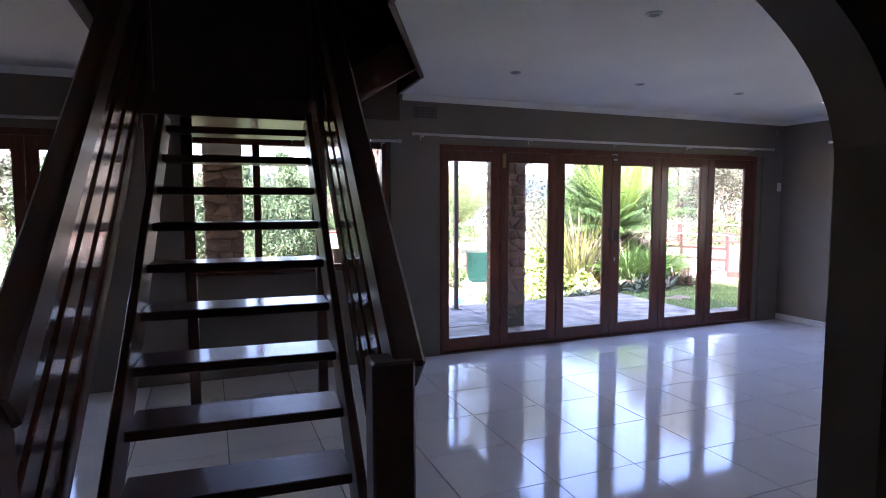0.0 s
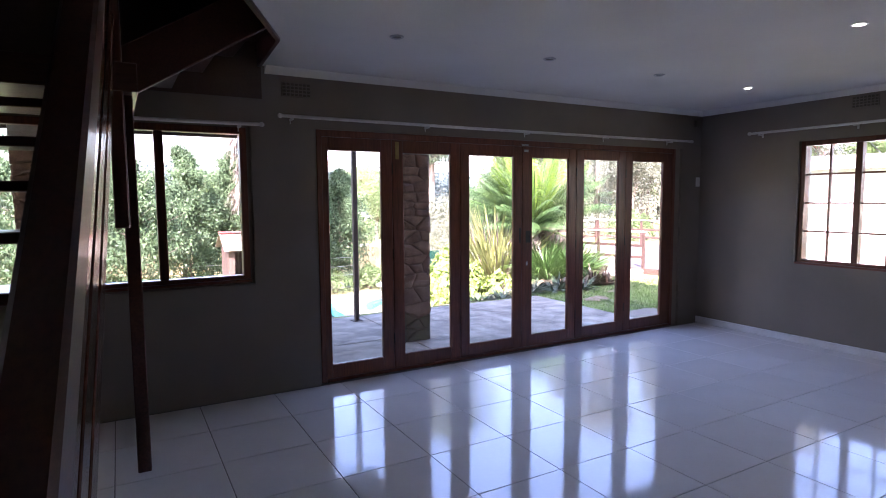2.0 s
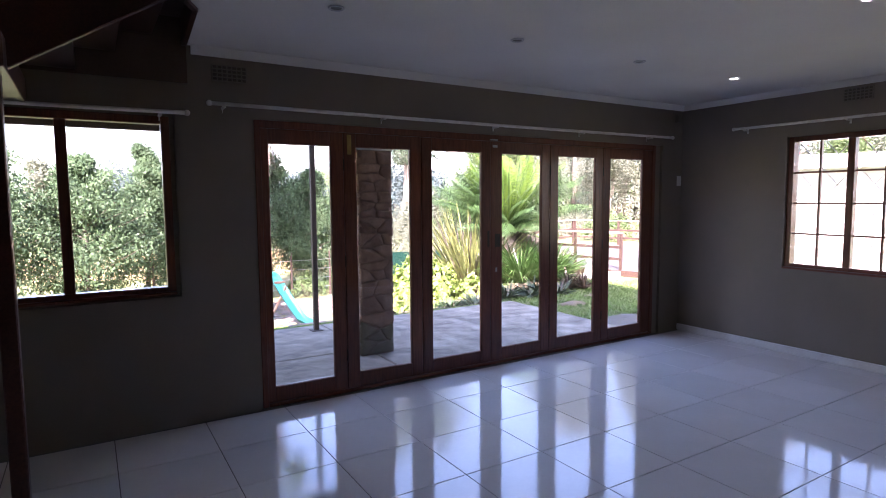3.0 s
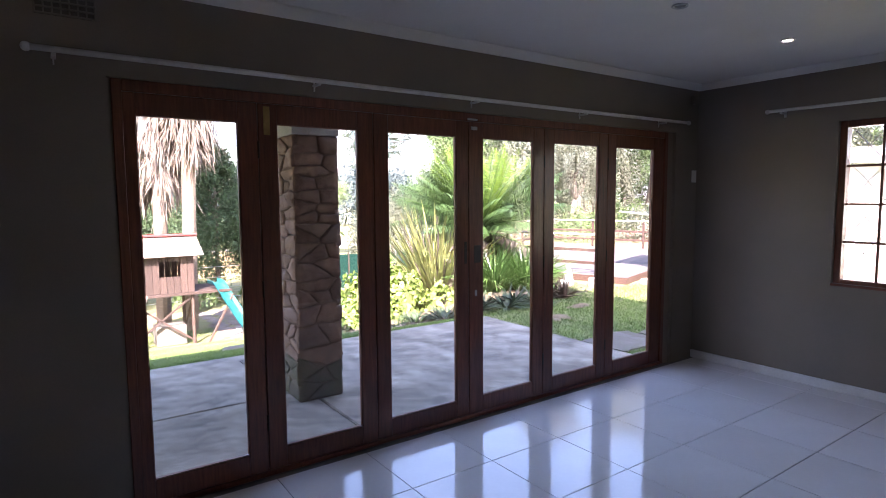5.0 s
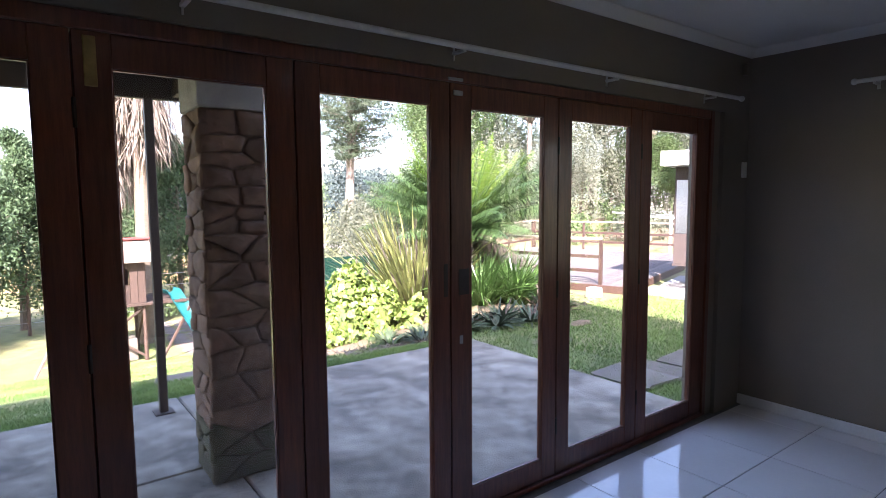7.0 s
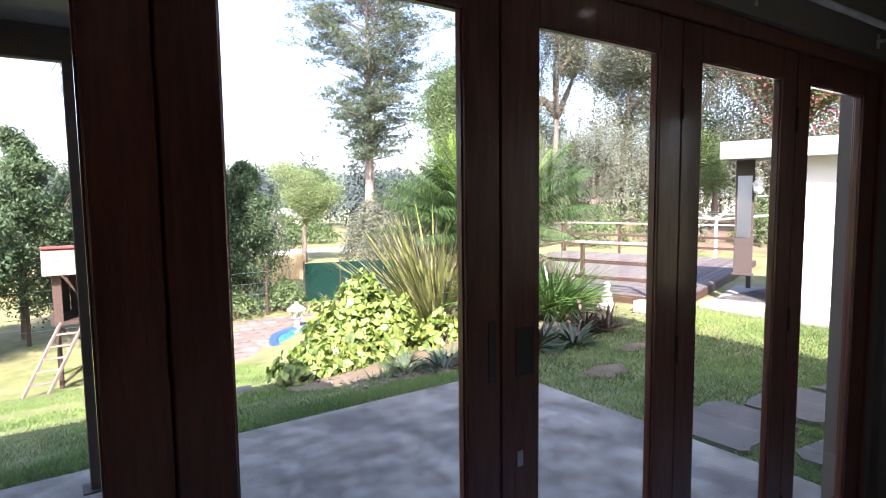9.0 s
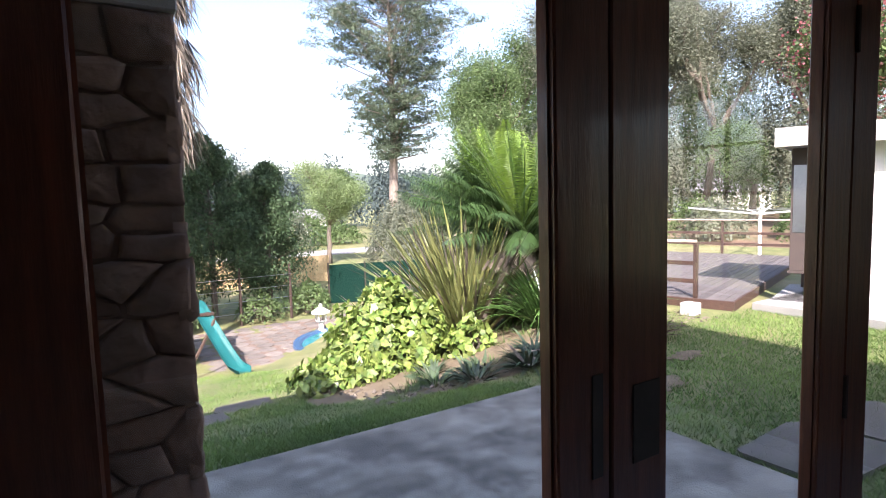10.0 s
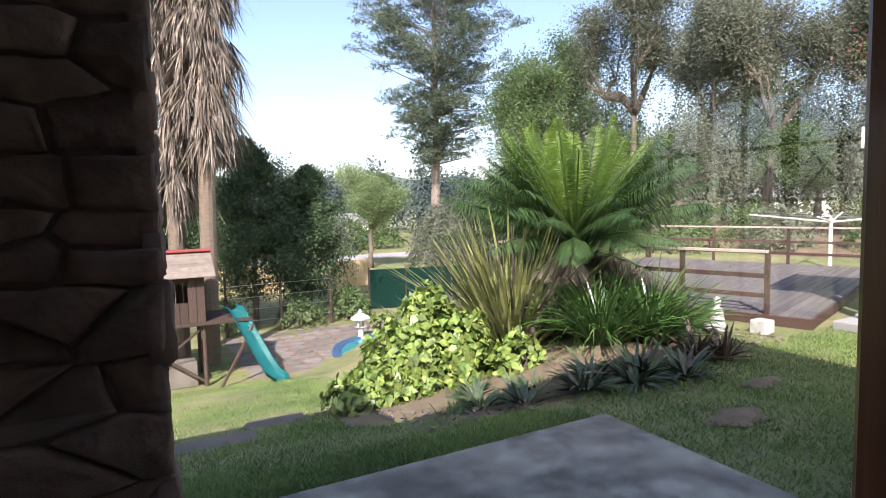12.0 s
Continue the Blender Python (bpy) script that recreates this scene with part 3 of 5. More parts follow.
# ---- staircase ----
def staircase():
    s = thing("staircase", "dark red-brown open-tread wooden staircase with sloping board balustrades", "staircase", (0, 0, 0))
    g, r, xl, xr = 0.227, 0.2045, -2.53, -1.64
    for k in range(1, 11):
        y, z = -3.23 + g * (k - 1), 0.19 + r * (k - 1)
        bx("tread", (xl, y, z - 0.045), (xr, y + 0.262, z), M["tread"], s, 0.005)
    top = (-3.23 + g * 9, 0.19 + r * 9)
    slope = r / g

    def zline(y, off):
        return 0.19 + (y + 3.23) * slope + off
    for x in (xl - 0.022, xr + 0.022):
        bm = bmesh.new()
        beam(bm, (x, -3.5, zline(-3.5, -0.04)), (x, -0.98, zline(-0.98, -0.08)), 0.042, 0.23, 0.005)
        part("stringer", bm, M["rail"], s)
    for x in (xl - 0.11, xr + 0.07):
        bx("newel", (x - (0.12 if x > -2 else 0.05), -3.72, 0), (x + (0.01 if x > -2 else 0.03), -3.60, 1.06), M["rail"], s, 0.008)
        bm = bmesh.new()
        beam(bm, (x, -3.66, zline(-3.66, 1.19)), (x, -1.0, zline(-1.0, 1.19)), 0.10, 0.14, 0.012)
        part("handrail", bm, M["rail"], s)
        for off in (0.98, 0.76, 0.54, 0.32):
            bm = bmesh.new()
            beam(bm, (x, -3.62, zline(-3.62, off)), (x, -1.0, zline(-1.0, off)), 0.024, 0.115, 0.004)
            part("balustrade_board", bm, M["board"], s)
        bx("baluster_post", (x - 0.035, -1.12, 1.39), (x + 0.035, -1.04, 3.35), M["rail"], s, 0.005)
    turn = Matrix.Translation((-2.08, -3.62, 0)) @ pose(0, 0, 0, 0, 0, -3.8) @ Matrix.Translation((2.08, 3.62, 0))
    for o in s.children:
        o.matrix_basis = turn
    bx("landing", (-2.6, top[0] + 0.02, 2.10), (-1.30, WY0 - 0.03, 2.25), M["tread"], s, 0.005)
    for x, y in ((-2.25, -1.02), (-1.36, -1.02)):
        bx("support_post", (x - 0.035, y - 0.035, 0), (x + 0.035, y + 0.035, 2.10), M["rail"], s, 0.005)
    for k in range(4):
        x = -1.30 + 0.21 * k
        z = 2.36 + 0.13 * k
        bx("tread", (x, -0.98, z - 0.04), (x + 0.25, WY0 - 0.03, z), M["tread"], s, 0.004)
    for y in (-1.0, ):
        bm = bmesh.new()
        beam(bm, (-1.40, y, 2.20), (-0.47, y, 2.78), 0.045, 0.24, 0.005)
        part("stringer", bm, M["rail"], s)
        bm = bmesh.new()
        beam(bm, (-1.35, y, 3.05), (-0.60, y, 3.36), 0.06, 0.1, 0.008)
        part("handrail", bm, M["rail"], s)
    # boards that trim the stairwell opening
    for a, b in zip(WELL[:-2], WELL[1:-1]):
        bm = bmesh.new()
        beam(bm, (a[0] - 0.02, a[1], CZ + 0.07), (b[0] - 0.02, b[1], CZ + 0.07), 0.03, 0.17, 0.003)
        part("trim_board", bm, M["rail"], s)


staircase()


# ---- ground ----
def ground_z(x, y):
    u = y - 3.3 - 0.9 * max(0.0, x - 4.8)
    return -0.2 - 0.22 * min(max(0.0, u), 9.0)


def ground_mesh():
    xs = np.concatenate([[-900, -300, -120, -60, -30, -18], np.arange(-12, 26, 0.5), [28, 32, 40, 60, 120, 300, 900]])
    ys = np.concatenate([[-900, -200, -60, -20, -9], np.arange(-8, 0, 2), np.arange(0, 26, 0.5), [28, 32, 40, 60, 120, 300, 900]])
    verts = [(x, y, ground_z(x, y) + (0.03 * noise.noise(Vector((x * 0.9, y * 0.9, 0))) if y > 3.6 else -0.02)) for y in ys for x in xs]
    w = len(xs)
    faces = [(j * w + i, j * w + i + 1, (j + 1) * w + i + 1, (j + 1) * w + i) for j in range(len(ys) - 1) for i in range(w - 1)]
    tagged(raw("ground", verts, faces, M["grass"], smooth=True), "green and straw lawn sloping down from the patio", "lawn", kind="structure")


ground_mesh()


def in_bed(x, y):
    """The planting bed with bare leaf soil."""
    return ((x - 5.6) / 2.3) ** 2 + ((y - 4.95) / 1.3) ** 2 < 1


def grass_blades():
    rng = np.random.default_rng(4)
    n = 300000
    d = rng.random(n) ** 1.9
    x = rng.uniform(-3, 13, n)
    y = np.where(x > 4.74, 0.2, 3.04) + d * 11
    keep = np.array([not in_bed(a, b) and not (8.4 < a and b > 3.9 and a < 15) and not (((a - 6.6) / 2.9) ** 2 + ((b - 13) / 3.6) ** 2 < 1)
                     and not (a > 9.6 and b < 3.6) for a, b in zip(x, y)])
    x, y = x[keep], y[keep]
    n = len(x)
    z = np.array([ground_z(a, b) for a, b in zip(x, y)]) - 0.012
    h = rng.uniform(0.02, 0.05, n)
    a = rng.uniform(0, 2 * math.pi, n)
    lean = rng.normal(0, 0.025, (n, 2))
    w = 0.006
    v = np.empty((n, 3, 3))
    v[:, 0] = np.stack([x - w * np.cos(a), y - w * np.sin(a), z], 1)
    v[:, 1] = np.stack([x + w * np.cos(a), y + w * np.sin(a), z], 1)
    v[:, 2] = np.stack([x + lean[:, 0], y + lean[:, 1], z + h], 1)
    g = raw("grass", v.reshape(-1, 3), np.arange(3 * n).reshape(-1, 3), M["blade"])
    tagged(g, "short mown lawn grass, green with dry tips", "grass", kind="stuff")


grass_blades()


def bed_soil():
    bm = bmesh.new()
    c = bm.verts.new((5.6, 5.0, ground_z(5.6, 5.0) + 0.10))
    rings = []
    for f in (0.35, 0.7, 1.0):
        ring = []
        for k in range(36):
            a = 2 * math.pi * k / 36
            rr = f * (1 + 0.06 * math.sin(3 * a))
            x, y = 5.6 + 2.35 * rr * math.cos(a), 4.95 + 1.36 * rr * math.sin(a)
            ring.append(bm.verts.new((x, y, ground_z(x, y) + 0.1 * (1 - f) + 0.02 * noise.noise((x * 3, y * 3, 0)) + (0.015 if f < 1 else -0.02))))
        rings.append(ring)
    for k in range(36):
        bm.faces.new((c, rings[0][k], rings[0][(k + 1) % 36]))
        for r0, r1 in zip(rings, rings[1:]):
            bm.faces.new((r0[k], r1[k], r1[(k + 1) % 36], r0[(k + 1) % 36]))
    tagged(part("ground_bed", bm, M["soil"], smooth=True), "bare brown leaf-littered soil of the planting bed", "soil", kind="structure")
    rng = np.random.default_rng(8)
    n = 3500
    x, y = rng.uniform(3.6, 8.4, n), rng.uniform(3.75, 6.4, n)
    z = np.array([ground_z(a, b) + 0.03 for a, b in zip(x, y)])
    ctr = np.stack([x, y, z], 1)
    v = ctr[:, None, :] + rng.normal(0, 0.025, (n, 3, 3)) * np.array([1, 1, 0.5])
    tagged(raw("leaf_litter", v.reshape(-1, 3), np.arange(3 * n).reshape(-1, 3), M["deadleaf"]), "dry fallen leaves on the bed", "leaf litter", kind="stuff")


bed_soil()

# patio slabs with a joint between them
patio = thing("pavement_patio", "weathered grey concrete patio with dark stains and joints", "patio", kind="structure")
for a, b in ((-7.0, -3.0), (-2.992, 1.52)):
    for c, d in ((0.14, 1.555), (1.563, 3.03)):
        bx("slab", (a, c, -0.45), (b, d, -0.12), M["concrete"], patio, 0.012)
bx("slab", (1.528, 0.14, -0.45), (4.73, 3.03, -0.12), M["concrete"], patio, 0.012)
rng = random.Random(3)
for cx, cy, w, d, rz in ((5.35, 1.15, 0.85, 0.65, 8), (6.2, 1.05, 0.75, 0.6, -6), (7.05, 0.85, 0.8, 0.6, 10), (5.5, 0.35, 0.7, 0.55, 3), (8.0, 0.6, 0.8, 0.6, 0),
                         (2.14, 5.2, 0.8, 0.35, 10), (2.85, 5.8, 0.6, 0.3, 0)):
    bm = bmesh.new()
    z = ground_z(cx, cy)
    pts = [(cx + w / 2 * (1 + rng.uniform(-.1, .1)) * math.copysign(abs(math.cos(a)) ** 0.25, math.cos(a)),
            cy + d / 2 * (1 + rng.uniform(-.1, .1)) * math.copysign(abs(math.sin(a)) ** 0.25, math.sin(a))) for a in (2 * math.pi * k / 14 for k in range(14))]
    prism(bm, pts, z - 0.15, z + 0.022)
    tagged(part("stepping_stone", bm, M["slab"]), "flat sandy stepping stone set in the lawn", "stepping stone", "stepping stones in the lawn")


for cx, cy, w, d in ((5.7, 2.6, 0.62, 0.34), (6.65, 3.0, 0.5, 0.24)):
    bm = bmesh.new()
    rim = [bm.verts.new((cx + w / 2 * (1 + 0.18 * math.sin(3 * a + cx)) * math.cos(a), cy + d / 2 * (1 + 0.15 * math.sin(5 * a)) * math.sin(a), ground_z(cx, cy) - 0.004))
           for a in (2 * math.pi * k / 24 for k in range(24))]
    mid = bm.verts.new((cx, cy, ground_z(cx, cy) + 0.05))
    for k in range(24):
        bm.faces.new((rim[k], rim[(k + 1) % 24], mid))
    tagged(part("ground_patch", bm, M["soil"], smooth=True), "bare worn sandy patch in the lawn", "soil", kind="structure")


# ---- verandah ----
def cell(seeds, k, lo, hi):
    """The piece of a rectangle that lies nearest to one seed."""
    poly = [Vector(lo), Vector((hi[0], lo[1])), Vector(hi), Vector((lo[0], hi[1]))]
    for j, q in enumerate(seeds):
        if j == k:
            continue
        mid, nrm = (seeds[k] + q) / 2, q - seeds[k]
        res = []
        for a, b in zip(poly, poly[1:] + poly[:1]):
            da, db = (a - mid).dot(nrm), (b - mid).dot(nrm)
            if da <= 0:
                res.append(a)
            if da * db < 0:
                res.append(a.lerp(b, da / (da - db)))
        poly = res
        if len(poly) < 3:
            return []
    return poly


def field_stone(poly, out, h, rg):
    """A rough stone face: a ring in the mortar, a rounded shoulder and a bulged, chipped face."""
    c = sum(poly, Vector((0, 0))) / len(poly)
    pts = []
    for a, b in zip(poly, poly[1:] + poly[:1]):
        n = max(1, int((b - a).length / 0.045))
        pts += [a.lerp(b, k / n) for k in range(n)]
    bm = bmesh.new()
    rings = []
    wob = [rg.uniform(-0.006, 0.006) for _ in pts]
    for shrink, depth, rough in ((0.004, 0.03, 0), (0.006, -out * 0.55, 0.006), (0.018, -out, 0.008), (0.055, -out - 0.003, 0.003)):
        ring = []
        for p, w in zip(pts, wob):
            d = c - p
            q = p + d * min(0.8, (shrink + max(0, w)) / max(d.length, 0.01))
            ring.append(bm.verts.new((q.x, -h + depth + rg.uniform(-rough, rough), q.y + rg.uniform(-rough, rough) * 0.5)))
        rings.append(ring)
    n = len(pts)
    for r0, r1 in zip(rings, rings[1:]):
        for k in range(n):
            bm.faces.new((r0[k], r0[(k + 1) % n], r1[(k + 1) % n], r1[k]))
    top = bm.verts.new((c.x, -h - out - 0.003, c.y))
    for k in range(n):
        bm.faces.new((rings[-1][k], rings[-1][(k + 1) % n], top))
    bmesh.ops.recalc_face_normals(bm, faces=bm.faces)
    return bm


def stone_pillar(x0, y0, w, label, seed):
    rg = random.Random(seed)
    p = thing("stone_pillar", label, "pillar", (x0 + w / 2, y0 + w / 2, -0.12), "verandah pillars")
    h = w / 2
    bx("core", (-h + 0.004, -h + 0.004, 0), (h - 0.004, h - 0.004, 2.16), M["mortar"], p, 0)
    bx("capital", (-h - 0.02, -h - 0.02, 2.16), (h + 0.02, h + 0.02, 2.42), M["greycap"], p, 0.006, "bare concrete block")
    for side in range(4):
        seeds = []
        z = 0.09
        while z < 2.12:
            for u in rg.choice(((0.03,), (-0.11, 0.06), (-0.05, 0.13), (-0.13, 0.0, 0.14), (-0.02,), (-0.06, 0.08))):
                seeds.append(Vector((u + rg.uniform(-0.03, 0.03), 1.8 * (z + rg.uniform(-0.04, 0.04)))))
            z += rg.uniform(0.075, 0.16)
        for k in range(len(seeds)):
            poly = [Vector((q.x, q.y / 1.8)) for q in cell(seeds, k, (-h - 0.012, 0.0), (h + 0.012, 2.158 * 1.8))]
            if not poly:
                continue
            bm = field_stone(poly, rg.uniform(0.003, 0.024), h, rg)
            bm.transform(pose(0, 0, 0, 0, 0, 90 * side))
            part("stone", bm, M["moss" if seeds[k].y < 0.6 else "stone"], p, smooth=True)
    return p


stone_pillar(1.36, 1.28, 0.36, "square verandah pillar of rough brown field stone", 1)
stone_pillar(-2.16, 1.28, 0.36, "square verandah pillar of rough brown field stone", 2)
ver = thing("verandah_roof", "dark timber verandah roof with a fascia beam", "roof", kind="structure")
bx("fascia_beam", (-7.0, 2.69, 2.28), (1.62, 2.76, 2.46), M["fascia"], ver, 0.005)
bx("side_beam", (1.52, 0.15, 2.30), (1.60, 2.69, 2.46), M["fascia"], ver, 0.005)
bx("roof_sheet", (-7.0, 0.15, 2.47), (1.70, 2.95, 2.51), M["roofgrey"], ver, 0.003)
for k in range(9):
    bx("rafter", (-6.6 + 0.95 * k, 0.15, 2.34), (-6.55 + 0.95 * k, 2.69, 2.468), M["oldwood"], ver, 0.004)
post = thing("verandah_post", "slim dark steel verandah post", "post", (1.36, 2.72, -0.12))
bx("shaft", (-0.03, -0.03, 0.01), (0.03, 0.03, 2.40), M["fascia"], post, 0.004)
bx("foot_plate", (-0.07, -0.07, 0), (0.07, 0.07, 0.01), M["fascia"], post, 0.002)


# ---- foliage builders ----
def leaf_tris(centres, size, rng, flat=0.6, long=2.0):
    """Small pointed leaves with random turn about the centres."""
    n = len(centres)
    d = rng.normal(size=(n, 3))
    d[:, 2] *= flat
    d /= np.linalg.norm(d, axis=1)[:, None]
    s = np.cross(d, rng.normal(size=(n, 3)))
    s /= np.linalg.norm(s, axis=1)[:, None] + 1e-6
    L = size * rng.uniform(0.6, 1.4, (n, 1))
    v = np.empty((n, 4, 3))
    v[:, 0] = centres - d * L * 0.5
    v[:, 1] = centres + s * L / long * 0.5
    v[:, 2] = centres + d * L * 0.5
    v[:, 3] = centres - s * L / long * 0.5
    return v


def leaves(name, blocks, material, parent, label="", smooth=False):
    v = np.concatenate(blocks)
    k = v.shape[1]
    return tagged(raw(name, v.reshape(-1, 3), np.arange(len(v) * k).reshape(-1, k), material, parent, label), kind="stuff")


def ribbon(path, widths, across):
    """Quads along a path, as an array (n, 4, 3)."""
    p, w, a = np.asarray(path, float), np.asarray(widths, float)[:, None], np.asarray(across, float)
    l, r = p - a * w / 2, p + a * w / 2
    return np.stack([l[:-1], r[:-1], r[1:], l[1:]], 1)


def arc(base, yaw, rise, length, droop, n=7):
    """A leaf's arching midline."""
    t = np.linspace(0, 1, n)
    el = rise - droop * t
    step = length / (n - 1)
    dx = np.cumsum(np.concatenate([[0], np.cos(el[:-1])])) * step
    dz = np.cumsum(np.concatenate([[0], np.sin(el[:-1])])) * step
    return np.stack([base[0] + dx * math.cos(yaw), base[1] + dx * math.sin(yaw), base[2] + dz], 1)


def broad_tree(name, at, height, spread, material, seed, n=9000, leaf=0.16, label="", trunk=0.22, low=0.3, extra=None, barkmat=None):
    """A branching tree: forked limbs with leaf clumps of uneven size round the twigs."""
    rng = np.random.default_rng(seed)
    t = thing(name, label, "tree", at)
    bm = bmesh.new()
    tips = []
    z0 = height * low

    def grow(p, d, length, r, depth):
        pts, rad = [p], [r]
        for k in range(4):
            d = (d + Vector(rng.normal(0, 0.16, 3)) + Vector((0, 0, 0.04))).normalized()
            p = p + d * length / 4
            pts.append(p)
            rad.append(r * (1 - 0.12 * (k + 1)))
            if depth >= 1:
                tips.append(p)
        tube(bm, pts, rad, 6)
        if depth < 4:
            for k in range(int(rng.integers(2, 4)) + (1 if depth == 0 else 0)):
                a = rng.uniform(0, 2 * math.pi)
                e = Vector((math.cos(a) * spread / height * 2.6, math.sin(a) * spread / height * 2.6, rng.uniform(-0.05, 0.8)))
                grow(p, (d * 0.45 + e).normalized(), length * rng.uniform(0.55, 0.8), r * 0.55, depth + 1)
    grow(Vector((0, 0, -0.1)), Vector((0, 0, 1)), z0 + 0.3, trunk, 0)
    top = max(q.z for q in tips)
    k = (height * 0.93) / top
    bmesh.ops.scale(bm, vec=(1, 1, k), verts=bm.verts)
    part("trunk", bm, barkmat or M["bark"], t, smooth=True)
    tips = np.array([(q.x, q.y, q.z * k) for q in tips])
    ids = rng.integers(0, len(tips), n)
    pick = tips[ids]
    clump = rng.uniform(0.14, 0.36, len(tips)) * spread / 2.4
    c = pick + np.clip(rng.normal(size=(n, 3)), -1.35, 1.35) * np.array([1, 1, 0.6]) * clump[ids][:, None]
    c[:, 2] = np.maximum(c[:, 2], height * low * 0.55)
    leaves("crown", [leaf_tris(c, leaf, rng)], material, t)
    if extra:
        c2 = pick[:n // 5] + rng.normal(size=(n // 5, 3)) * 0.5
        c2 = c2[(c2[:, 2] > height * 0.35)]
        leaves("blossom", [leaf_tris(c2, leaf * 0.75, rng, long=1.2)], extra, t, "pink bracts")
    return t


def conifer(at, height, radius, seed, label, material, dense=36000, leaf=0.11):
    """A columnar or conical evergreen with tiered, uneven sprays."""
    rng = np.random.default_rng(seed)
    t = thing("conifer_tree", label, "tree", at, "conifers along the fence")
    bm = bmesh.new()
    tube(bm, [(0, 0, -0.1), (0.05, 0, height * 0.5), (0, 0.05, height * 0.97)], [0.11, 0.07, 0.015], 7)
    cs = []
    nb = 70
    for b in range(nb):
        f = (b / nb) ** 0.9
        z = height * (0.13 + 0.85 * f)
        a = rng.uniform(0, 2 * math.pi)
        r = radius * 1.2 * (1 - f) ** 0.72 * rng.uniform(0.55, 1.3) + 0.08
        if f < 0.12:
            r *= 0.65
        end = np.array([r * math.cos(a), r * math.sin(a), z + r * 0.45])
        tube(bm, [(0, 0, z - 0.1), tuple(end)], [0.02, 0.006], 4)
        m = dense // nb
        s = rng.uniform(0.15, 1.05, m) ** 0.7
        cs.append(np.array([0, 0, z]) + (end - np.array([0, 0, z])) * s[:, None] + rng.normal(size=(m, 3)) * (0.07 + 0.12 * radius * (1.1 - f)))
    part("trunk", bm, M["bark"], t)
    leaves("crown", [leaf_tris(np.concatenate(cs), leaf, rng, flat=1.4, long=2.6)], material, t)
    return t


def pine_tree(at, height, seed, label):
    """A tall open pine: bare pole below, whorled limbs with needle tufts above."""
    rng = np.random.default_rng(seed)
    t = thing("pine_tree", label, "tree", at)
    bm = bmesh.new()
    wob = lambda f: (0.35 * math.sin(f * 3), 0.3 * math.sin(f * 2.1 + 1), f * height)
    tube(bm, [wob(k / 12) for k in range(13)], [0.42 * (1 - 0.93 * k / 12) + 0.02 for k in range(13)], 10)
    cs = []
    for b in range(185):
        f = 0.3 + 0.69 * (b / 185) ** 0.85
        p = np.array(wob(f))
        a = rng.uniform(0, 2 * math.pi)
        env = 6.4 * math.sin(math.pi * min(1, (1.03 - f) / 0.8) ** 0.75) ** 0.75 + 0.4
        L = env * rng.uniform(0.55, 1.15)
        rise = rng.uniform(0.05, 0.55) + 0.5 * max(0, f - 0.6)
        path = arc(p, a, rise, L, 0.25 - rng.uniform(0, 0.5), 6)
        tube(bm, [tuple(q) for q in path], list(np.linspace(0.075 * (1.15 - f) + 0.02, 0.012, 6)), 5)
        for k in range(11):
            s = rng.uniform(0.42, 1.0)
            i = min(4, int(s * 5))
            base = path[i] + (path[i + 1] - path[i]) * (s * 5 - i)
            tip = base + rng.normal(0, 0.45, 3) * np.array([1, 1, 0.6]) + np.array([0, 0, 0.15])
            m = 34
            cs.append(tip + rng.normal(size=(m, 3)) * np.array([0.3, 0.3, 0.1]))
    part("trunk", bm, M["pinebark"], t, smooth=True)
    leaves("crown", [leaf_tris(np.concatenate(cs), 0.3, rng, flat=0.8, long=5)], M["pine"], t)
    return t


